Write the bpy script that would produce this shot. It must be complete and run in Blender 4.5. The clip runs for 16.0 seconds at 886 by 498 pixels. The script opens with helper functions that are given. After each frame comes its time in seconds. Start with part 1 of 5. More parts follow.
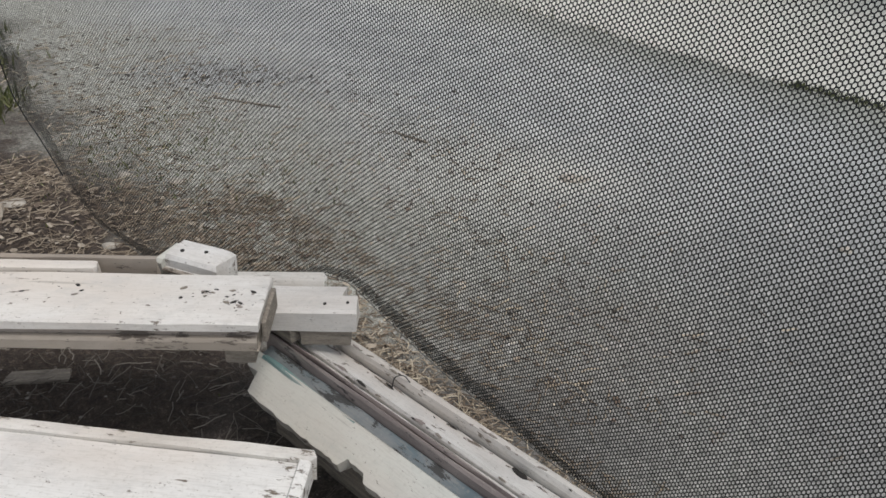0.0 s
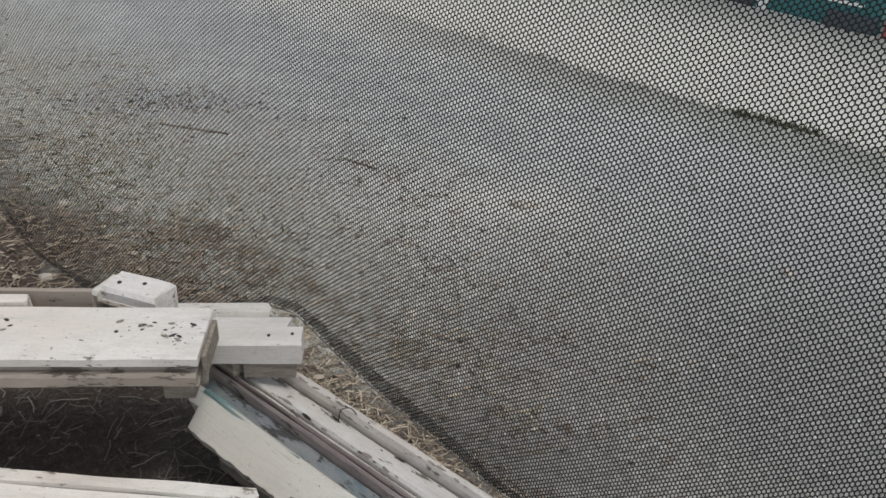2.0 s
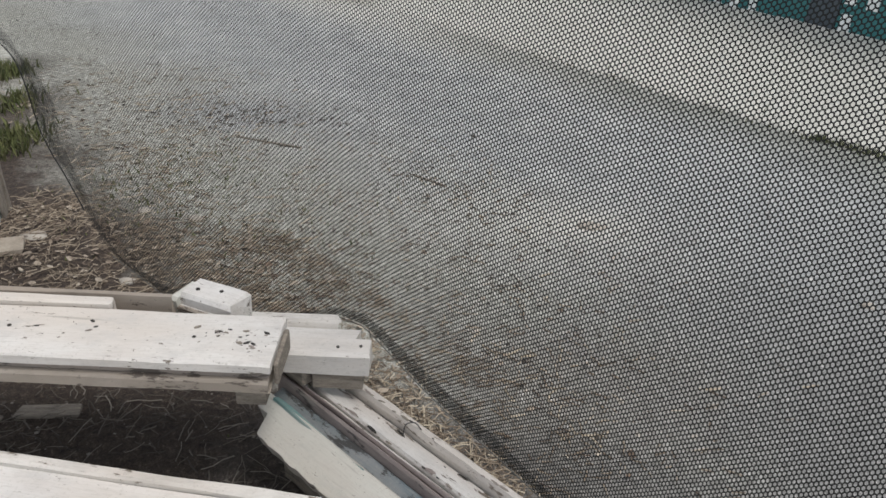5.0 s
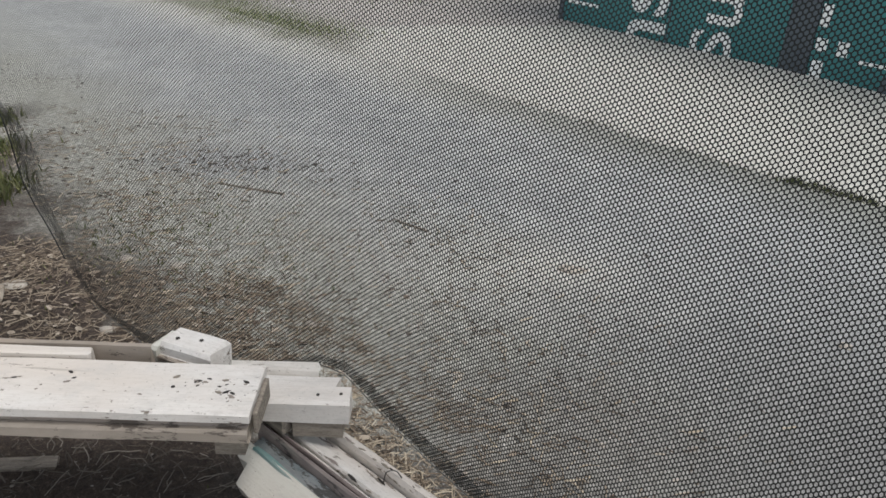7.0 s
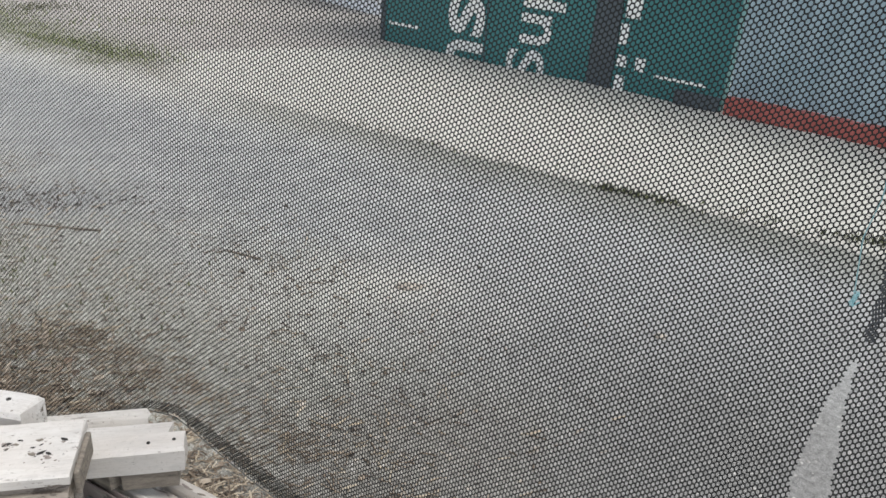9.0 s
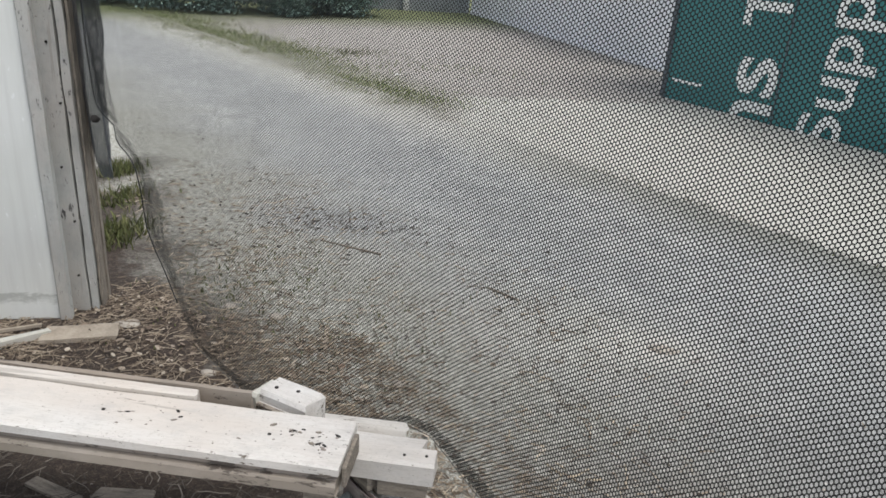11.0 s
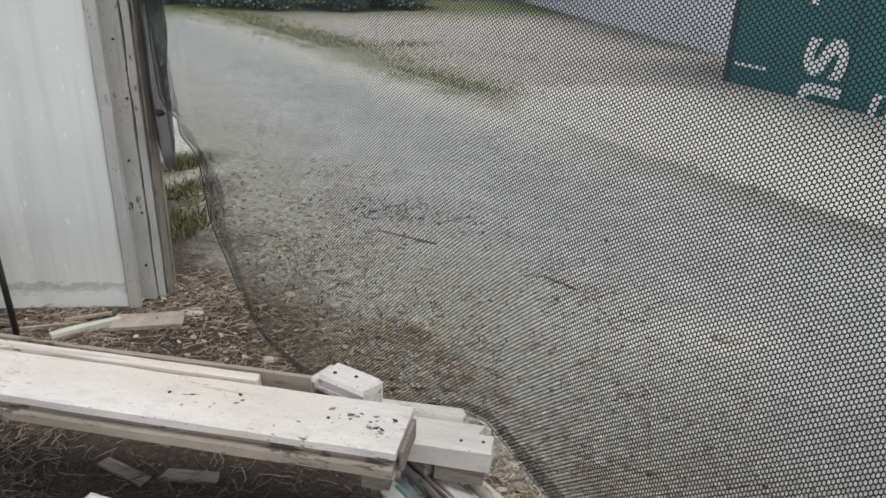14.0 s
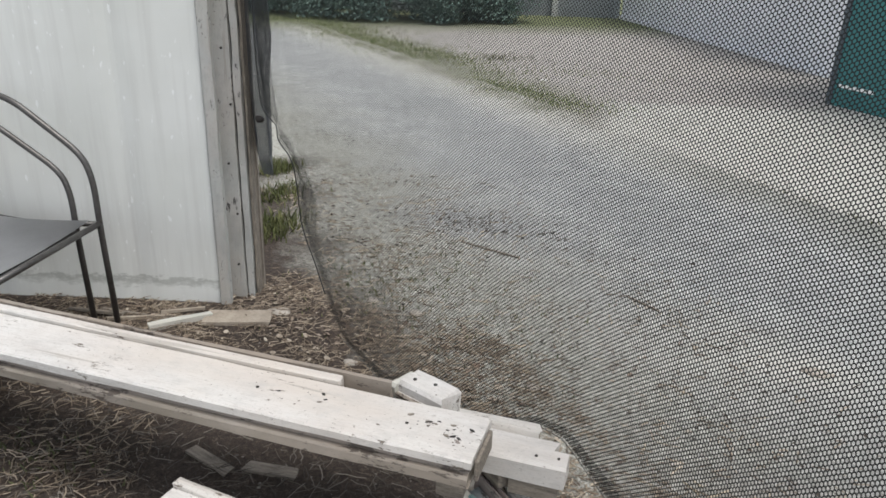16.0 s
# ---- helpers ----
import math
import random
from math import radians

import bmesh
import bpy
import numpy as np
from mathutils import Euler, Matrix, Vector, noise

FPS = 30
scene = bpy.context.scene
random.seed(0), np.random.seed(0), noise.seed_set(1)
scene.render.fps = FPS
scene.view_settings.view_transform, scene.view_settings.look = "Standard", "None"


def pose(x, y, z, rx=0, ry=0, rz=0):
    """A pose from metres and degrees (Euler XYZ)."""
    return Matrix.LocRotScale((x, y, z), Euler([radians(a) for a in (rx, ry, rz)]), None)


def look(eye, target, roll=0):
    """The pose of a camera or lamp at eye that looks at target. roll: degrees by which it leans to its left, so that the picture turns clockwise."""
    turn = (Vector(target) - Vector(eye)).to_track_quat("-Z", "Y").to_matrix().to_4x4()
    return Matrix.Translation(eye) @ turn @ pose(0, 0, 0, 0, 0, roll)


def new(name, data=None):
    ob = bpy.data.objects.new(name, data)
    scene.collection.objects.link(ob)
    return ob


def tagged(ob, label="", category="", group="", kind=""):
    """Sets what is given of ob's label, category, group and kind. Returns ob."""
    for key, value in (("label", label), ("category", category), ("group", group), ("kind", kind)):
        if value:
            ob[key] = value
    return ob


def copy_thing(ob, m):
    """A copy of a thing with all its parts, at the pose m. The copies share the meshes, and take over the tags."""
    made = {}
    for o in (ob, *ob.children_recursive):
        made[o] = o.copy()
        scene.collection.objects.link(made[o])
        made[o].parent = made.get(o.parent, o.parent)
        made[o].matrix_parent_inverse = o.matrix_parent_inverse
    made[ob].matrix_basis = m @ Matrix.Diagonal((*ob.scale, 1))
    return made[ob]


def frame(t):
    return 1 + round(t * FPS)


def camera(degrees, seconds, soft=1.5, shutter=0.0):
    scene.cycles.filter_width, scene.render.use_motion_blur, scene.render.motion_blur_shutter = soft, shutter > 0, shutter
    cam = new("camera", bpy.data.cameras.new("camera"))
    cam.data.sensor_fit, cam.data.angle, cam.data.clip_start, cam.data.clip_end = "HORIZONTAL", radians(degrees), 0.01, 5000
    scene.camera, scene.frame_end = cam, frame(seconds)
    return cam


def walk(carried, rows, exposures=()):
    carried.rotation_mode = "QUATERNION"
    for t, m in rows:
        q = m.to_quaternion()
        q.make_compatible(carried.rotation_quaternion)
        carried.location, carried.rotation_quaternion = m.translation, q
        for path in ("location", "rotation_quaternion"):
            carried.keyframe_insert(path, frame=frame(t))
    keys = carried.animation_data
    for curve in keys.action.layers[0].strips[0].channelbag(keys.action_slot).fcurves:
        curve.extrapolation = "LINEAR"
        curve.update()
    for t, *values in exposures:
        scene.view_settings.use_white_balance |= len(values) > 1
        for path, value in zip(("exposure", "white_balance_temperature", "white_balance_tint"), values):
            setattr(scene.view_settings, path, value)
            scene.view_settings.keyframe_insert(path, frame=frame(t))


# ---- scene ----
cam = camera(61.1, 16.0, soft=1.6)
PATH = [
    (0, (-0.073, 0.212, 1.111), (-0.24, 1.879, 0.018), 2.3),
    (0.5, (-0.064, 0.205, 1.114), (-0.237, 1.862, 0.008), 1.3),
    (1, (-0.058, 0.224, 1.11), (-0.154, 1.907, 0.034), 2.8),
    (1.5, (-0.06, 0.222, 1.106), (-0.128, 1.925, 0.059), 3.6),
    (2, (-0.058, 0.229, 1.11), (-0.115, 1.941, 0.078), 3.8),
    (2.5, (-0.072, 0.229, 1.105), (-0.171, 1.932, 0.061), 3.5),
    (3, (-0.073, 0.225, 1.106), (-0.229, 1.936, 0.083), 4.1),
    (3.5, (-0.071, 0.226, 1.11), (-0.264, 1.931, 0.083), 3.0),
    (4, (-0.075, 0.227, 1.11), (-0.272, 1.938, 0.093), 3.3),
    (6.5, (-0.071, 0.213, 1.127), (-0.326, 1.962, 0.19), 2.3),
    (7, (-0.062, 0.213, 1.13), (-0.257, 1.988, 0.229), 3.0),
    (7.5, (-0.047, 0.22, 1.13), (-0.075, 2.002, 0.223), 2.3),
    (8, (-0.011, 0.201, 1.14), (0.218, 1.957, 0.21), 2.9),
    (8.5, (-0.037, 0.222, 1.14), (0.326, 1.971, 0.241), 3.7),
    (9, (-0.045, 0.213, 1.137), (0.177, 2.019, 0.307), 4.5),
    (9.5, (-0.056, 0.187, 1.148), (-0.118, 2.019, 0.348), 3.8),
    (10, (-0.069, 0.18, 1.156), (-0.357, 1.998, 0.372), 4.1),
    (12.5, (-0.076, 0.17, 1.146), (-0.703, 1.928, 0.429), 2.7),
    (13, (-0.077, 0.136, 1.157), (-0.841, 1.836, 0.432), 3.2),
    (13.5, (-0.075, 0.154, 1.147), (-0.805, 1.856, 0.393), 2.3),
    (14, (-0.07, 0.177, 1.142), (-0.655, 1.922, 0.359), 1.6),
    (14.5, (-0.072, 0.179, 1.14), (-0.613, 1.942, 0.367), 1.7),
    (15, (-0.073, 0.175, 1.143), (-0.629, 1.936, 0.377), 2.2),
    (15.5, (-0.078, 0.159, 1.148), (-0.73, 1.892, 0.39), 2.3),
    (16, (-0.074, 0.158, 1.149), (-0.86, 1.833, 0.39), 2.0),
]
walk(cam, [(t, look(e, g, r)) for t, e, g, r in PATH], [(0.0, 0.4), (1.0, 0.29), (2.0, 0.36), (4.0, 0.46), (6.5, 0.46), (8.0, 0.52), (9.5, 0.82), (10.0, 0.75), (12.5, 0.62), (13.0, 0.58), (14.0, 0.52), (16.0, 0.62)])

# ---- world and light ----
world = bpy.data.worlds.new("overcast_sky")
scene.world = world
world.use_nodes = True
wn = world.node_tree
sky = wn.nodes.new("ShaderNodeTexSky")
sky.sky_type = "NISHITA"
sky.sun_disc = False
sky.sun_elevation, sky.sun_rotation = radians(68), radians(108)
sky.dust_density, sky.air_density = 1.0, 1.0
soften = wn.nodes.new("ShaderNodeHueSaturation")
soften.inputs["Saturation"].default_value = 0.3
wn.links.new(sky.outputs[0], soften.inputs["Color"])
wn.links.new(soften.outputs[0], wn.nodes["Background"].inputs[0])
wn.nodes["Background"].inputs[1].default_value = 0.15
sun = new("sun", bpy.data.lights.new("sun", "SUN"))
sun.data.energy, sun.data.angle, sun.data.color = 1.5, radians(24), (1.0, 0.97, 0.93)
sun.matrix_world = look((6 * math.sin(radians(108)), 6 * math.cos(radians(108)), 6 * math.tan(radians(68))), (0, 0, 0))


# ---- materials ----
def nodes_of(name):
    m = bpy.data.materials.new(name)
    m.use_nodes = True
    t = m.node_tree
    return m, t, t.nodes["Principled BSDF"]


def noise_at(t, scale, detail=4.0, rough=0.55, stretch=None, world_space=False):
    n = t.nodes.new("ShaderNodeTexNoise")
    n.inputs["Scale"].default_value, n.inputs["Detail"].default_value, n.inputs["Roughness"].default_value = scale, detail, rough
    c = t.nodes.new("ShaderNodeNewGeometry" if world_space else "ShaderNodeTexCoord")
    src = c.outputs["Position"] if world_space else c.outputs["Object"]
    if stretch:
        mp = t.nodes.new("ShaderNodeMapping")
        mp.inputs["Scale"].default_value = stretch
        t.links.new(src, mp.inputs[0])
        src = mp.outputs[0]
    t.links.new(src, n.inputs["Vector"])
    return n.outputs["Fac"]


def ramp(t, fac, *stops):
    r = t.nodes.new("ShaderNodeValToRGB")
    e = r.color_ramp.elements
    while len(e) < len(stops):
        e.new(0.5)
    for el, (p, c) in zip(e, stops):
        el.position = p
        el.color = (*c, 1) if len(c) == 3 else (c[0], c[0], c[0], 1)
    t.links.new(fac, r.inputs[0])
    return r.outputs[0]


def mix(t, fac, a, b, mode="MIX"):
    n = t.nodes.new("ShaderNodeMix")
    n.data_type, n.blend_type = "RGBA", mode
    for sock, v in ((n.inputs[0], fac), (n.inputs[6], a), (n.inputs[7], b)):
        if isinstance(v, (int, float)):
            sock.default_value = v
        elif isinstance(v, tuple):
            sock.default_value = (*v, 1)
        else:
            t.links.new(v, sock)
    return n.outputs[2]


def bump(t, bsdf, height, strength=0.4, distance=0.002):
    b = t.nodes.new("ShaderNodeBump")
    b.inputs["Strength"].default_value, b.inputs["Distance"].default_value = strength, distance
    t.links.new(height, b.inputs["Height"])
    t.links.new(b.outputs[0], bsdf.inputs["Normal"])


def calc(t, op, a, b=0.0, clamp=False):
    n = t.nodes.new("ShaderNodeMath")
    n.operation, n.use_clamp = op, clamp
    for sock, v in zip(n.inputs, (a, b)):
        if isinstance(v, (int, float)):
            sock.default_value = v
        else:
            t.links.new(v, sock)
    return n.outputs[0]


def painted_wood(name, paint, wood, chips=0.36, along=(3, 40, 40), dirt=(0.32, 0.29, 0.25), rough=0.55):
    """Old paint on timber: flaked spots down to the wood, streaks along the grain, grime."""
    m, t, s = nodes_of(name)
    grain = noise_at(t, 9, 6, 0.65, along)
    flake = noise_at(t, 60, 6, 0.75, tuple(min(1.0, a / max(along) + 0.22) for a in along))
    patch = noise_at(t, 7, 4, 0.6)
    spot = calc(t, "ADD", calc(t, "MULTIPLY", flake, 0.6), calc(t, "MULTIPLY", patch, 0.4))
    bare = ramp(t, spot, (chips - 0.02, (1.0,)), (chips, (0.0,)))
    speck = ramp(t, noise_at(t, 210, 3, 0.65, tuple(min(1.0, a / max(along) + 0.4) for a in along)), (0.3, (1.0,)), (0.335, (0.0,)))
    bare = calc(t, "MAXIMUM", bare, calc(t, "MULTIPLY", speck, 0.8))
    tone = mix(t, ramp(t, patch, (0.35, (0.0,)), (0.75, (0.6,))), paint, tuple(c * 0.82 for c in paint))
    rub = noise_at(t, 3.2, 5, 0.7, tuple(min(1.0, a / max(along) + 0.3) for a in along))
    tone = mix(t, ramp(t, rub, (0.42, (0.0,)), (0.66, (0.65,))), tone, (0.46, 0.4, 0.36))
    tone = mix(t, ramp(t, grain, (0.5, (0.0,)), (0.78, (0.55,))), tone, dirt)
    fine = noise_at(t, 160, 3, 0.6)
    tone = mix(t, ramp(t, fine, (0.56, (0.0,)), (0.72, (0.35,))), tone, dirt)
    stain = noise_at(t, 1.7, 4, 0.6, tuple(min(1.0, a / max(along) + 0.35) for a in along))
    tone = mix(t, ramp(t, stain, (0.44, (0.0,)), (0.62, (0.7,))), tone, tuple(c * k for c, k in zip(paint, (0.84, 0.765, 0.69))))
    crack = noise_at(t, 34, 3, 0.6, tuple(a / max(along) if a == max(along) else 0.05 for a in along))
    tone = mix(t, ramp(t, crack, (0.655, (0.0,)), (0.68, (0.6,))), tone, dirt)
    blotch = noise_at(t, 26, 5, 0.7, tuple(min(1.0, a / max(along) + 0.5) for a in along))
    tone = mix(t, ramp(t, blotch, (0.5, (0.0,)), (0.7, (0.42,))), tone, tuple(c * 0.62 for c in paint))
    timber = mix(t, grain, tuple(c * 0.55 for c in wood), wood)
    t.links.new(mix(t, bare, tone, timber), s.inputs["Base Color"])
    s.inputs["Roughness"].default_value = rough
    h = calc(t, "SUBTRACT", calc(t, "ADD", calc(t, "MULTIPLY", grain, 0.5), calc(t, "MULTIPLY", blotch, 0.6)), bare)
    bump(t, s, h, 0.5, 0.0015)
    return m


def mottled(name, a, b, scale=8, fine=80, rough=0.8, metal=0.0, strength=0.3, stretch=None, depth=0.002):
    m, t, s = nodes_of(name)
    n1, n2 = noise_at(t, scale, 5, 0.6, stretch), noise_at(t, fine, 4, 0.6, stretch)
    f = calc(t, "ADD", calc(t, "MULTIPLY", n1, 0.6), calc(t, "MULTIPLY", n2, 0.4))
    t.links.new(ramp(t, f, (0.36, a), (0.64, b)), s.inputs["Base Color"])
    s.inputs["Roughness"].default_value, s.inputs["Metallic"].default_value = rough, metal
    bump(t, s, n2, strength, depth)
    return m


def varied(name, *colours, rough=0.85, back=0.0):
    """Small joined pieces, each of its own tone."""
    m, t, s = nodes_of(name)
    g = t.nodes.new("ShaderNodeNewGeometry")
    stops = [(i / max(1, len(colours) - 1), c) for i, c in enumerate(colours)]
    col = ramp(t, g.outputs["Random Per Island"], *stops)
    n = noise_at(t, 120, 3)
    t.links.new(mix(t, calc(t, "MULTIPLY", n, 0.5), col, tuple(c * 0.5 for c in colours[0])), s.inputs["Base Color"])
    s.inputs["Roughness"].default_value = rough
    return m


M_weed = varied("yellow_green_weeds", (0.05, 0.065, 0.02), (0.11, 0.13, 0.04), (0.2, 0.205, 0.08), (0.09, 0.08, 0.045))
M_white = painted_wood("flaking_white_paint", (0.67, 0.65, 0.615), (0.19, 0.155, 0.12), 0.415)
M_cream = painted_wood("flaking_cream_paint", (0.58, 0.58, 0.52), (0.2, 0.17, 0.14), 0.385)
M_tan = painted_wood("worn_primed_timber", (0.28, 0.245, 0.2), (0.13, 0.105, 0.085), 0.45)
M_ledge = painted_wood("yellowed_white_paint", (0.62, 0.59, 0.54), (0.22, 0.18, 0.14), 0.42)
M_rebate = painted_wood("bare_brown_rebate", (0.22, 0.19, 0.165), (0.11, 0.09, 0.075), 0.46)
M_blue = painted_wood("faded_blue_paint", (0.11, 0.145, 0.16), (0.06, 0.058, 0.055), 0.45)
M_teal = painted_wood("old_teal_paint", (0.06, 0.2, 0.205), (0.34, 0.33, 0.28), 0.47)
M_dark = painted_wood("dark_weathered_bead", (0.19, 0.155, 0.145), (0.09, 0.075, 0.07), 0.42)
M_postpaint = painted_wood("grey_white_post_paint", (0.45, 0.46, 0.44), (0.085, 0.08, 0.075), 0.425)
M_timber = mottled("grey_timber", (0.1, 0.085, 0.07), (0.3, 0.26, 0.21), 6, 50, 0.85, 0, 0.4, (3, 20, 20))
M_hole = mottled("dark_cavity", (0.012, 0.01, 0.009), (0.03, 0.025, 0.02))
M_net = mottled("dark_grey_net_thread", (0.008, 0.009, 0.009), (0.018, 0.0195, 0.019), 3, 300, 0.65, 0, 0.1)
M_hem = mottled("dusty_grey_net_hem", (0.06, 0.061, 0.056), (0.12, 0.12, 0.108), 12, 200, 0.8)
M_fold = mottled("slate_grey_net_fold", (0.045, 0.05, 0.055), (0.085, 0.092, 0.1), 12, 200, 0.8)
M_cord = mottled("net_hem_tape", (0.1, 0.1, 0.09), (0.17, 0.165, 0.15), 20, 300, 0.8)
M_thread = mottled("pale_blue_thread", (0.15, 0.36, 0.4), (0.3, 0.5, 0.52), 20, 300, 0.7)
M_steel = mottled("brown_grey_tube_steel", (0.075, 0.07, 0.066), (0.13, 0.125, 0.12), 9, 90, 0.38, 0.6, 0.08)
M_sling = mottled("grey_sling_fabric", (0.4, 0.41, 0.42), (0.52, 0.53, 0.535), 5, 350, 0.85, 0, 0.3)
M_grass = varied("grass_blades", (0.12, 0.16, 0.05), (0.22, 0.27, 0.1), (0.31, 0.34, 0.16), (0.42, 0.4, 0.25))
M_dry = varied("dry_straw", (0.08, 0.055, 0.04), (0.22, 0.17, 0.12), (0.48, 0.4, 0.3), (0.13, 0.098, 0.07), (0.33, 0.265, 0.19))
# leaf greens lifted pale and bluish, the haze is in the colour
M_leaf = varied("hazed_hedge_leaves", (0.11, 0.185, 0.155), (0.18, 0.275, 0.23), (0.26, 0.355, 0.3))
M_stone = varied("gravel_stones", (0.34, 0.33, 0.31), (0.5, 0.48, 0.45), (0.22, 0.21, 0.2), (0.62, 0.6, 0.56))
M_paleston = mottled("pale_stone", (0.29, 0.26, 0.22), (0.45, 0.41, 0.35), 14, 90, 0.9, 0, 0.5, None, 0.004)
M_flat = mottled("weathered_chipboard", (0.24, 0.2, 0.155), (0.4, 0.345, 0.275), 20, 140, 0.9, 0, 0.5, None, 0.003)
M_red = mottled("faded_red_steel", (0.28, 0.06, 0.05), (0.4, 0.11, 0.09), 4, 60, 0.6)
M_greywall = mottled("pale_grey_sheet", (0.7, 0.71, 0.74), (0.8, 0.81, 0.84), 1.5, 30, 0.55, 0.0, 0.1)
M_bluewall = mottled("blue_grey_sheet", (0.24, 0.34, 0.39), (0.36, 0.45, 0.5), 1.5, 30, 0.5, 0.0, 0.1)
M_letter = mottled("white_lettering", (0.72, 0.74, 0.72), (0.85, 0.86, 0.84), 6, 60, 0.5)
M_green = mottled("bottle_green_paint", (0.02, 0.135, 0.14), (0.032, 0.18, 0.182), 1.2, 40, 0.45, 0, 0.08)
M_slate = mottled("dark_slate_strip", (0.045, 0.06, 0.075), (0.07, 0.09, 0.105), 3, 60, 0.5)
# board grey brightened and blued to paint in the haze over the fence
M_fence = mottled("hazed_grey_fence_boards", (0.17, 0.195, 0.205), (0.28, 0.3, 0.305), 2, 30, 0.85, 0, 0.3)
M_fpost = mottled("pale_fence_post", (0.4, 0.41, 0.4), (0.55, 0.56, 0.54), 5, 50, 0.8)
M_bark = mottled("bark", (0.06, 0.045, 0.035), (0.14, 0.11, 0.09), 12, 70, 0.9, 0, 0.6, None, 0.006)


def panel_material():
    """Chalky translucent-looking sheet: drips, pale bird-dropping flecks, grime in a band near the foot."""
    m, t, s = nodes_of("chalky_grey_white_sheet")
    big, streak = noise_at(t, 2.2, 4, 0.55), noise_at(t, 5, 4, 0.6, (6, 6, 0.35))
    fleck = noise_at(t, 42, 2, 0.5, (1.4, 1.4, 0.6))
    base = mix(t, ramp(t, big, (0.35, (0.0,)), (0.7, (1.0,))), (0.72, 0.73, 0.7), (0.63, 0.64, 0.6))
    base = mix(t, ramp(t, streak, (0.48, (0.0,)), (0.72, (0.5,))), base, (0.56, 0.56, 0.53))
    base = mix(t, ramp(t, fleck, (0.67, (0.0,)), (0.73, (0.7,))), base, (0.85, 0.86, 0.85))
    grime = noise_at(t, 16, 5, 0.7, (1, 1, 2.4))
    c = t.nodes.new("ShaderNodeTexCoord")
    sep = t.nodes.new("ShaderNodeSeparateXYZ")
    t.links.new(c.outputs["Object"], sep.inputs[0])
    edge = ramp(t, calc(t, "ADD", sep.outputs[2], calc(t, "MULTIPLY", grime, 0.1)), (0.1, (0.0,)), (0.128, (1.0,)), (0.14, (0.0,)))
    foot = ramp(t, calc(t, "ADD", sep.outputs[2], calc(t, "MULTIPLY", grime, 0.1)), (0.1, (1.0,)), (0.125, (0.0,)))
    base = mix(t, calc(t, "MULTIPLY", foot, 0.6), base, (0.76, 0.77, 0.74))
    base = mix(t, calc(t, "MULTIPLY", edge, 0.5), base, (0.2, 0.21, 0.18))
    t.links.new(base, s.inputs["Base Color"])
    s.inputs["Roughness"].default_value = 0.6
    bump(t, s, big, 0.15, 0.004)
    return m


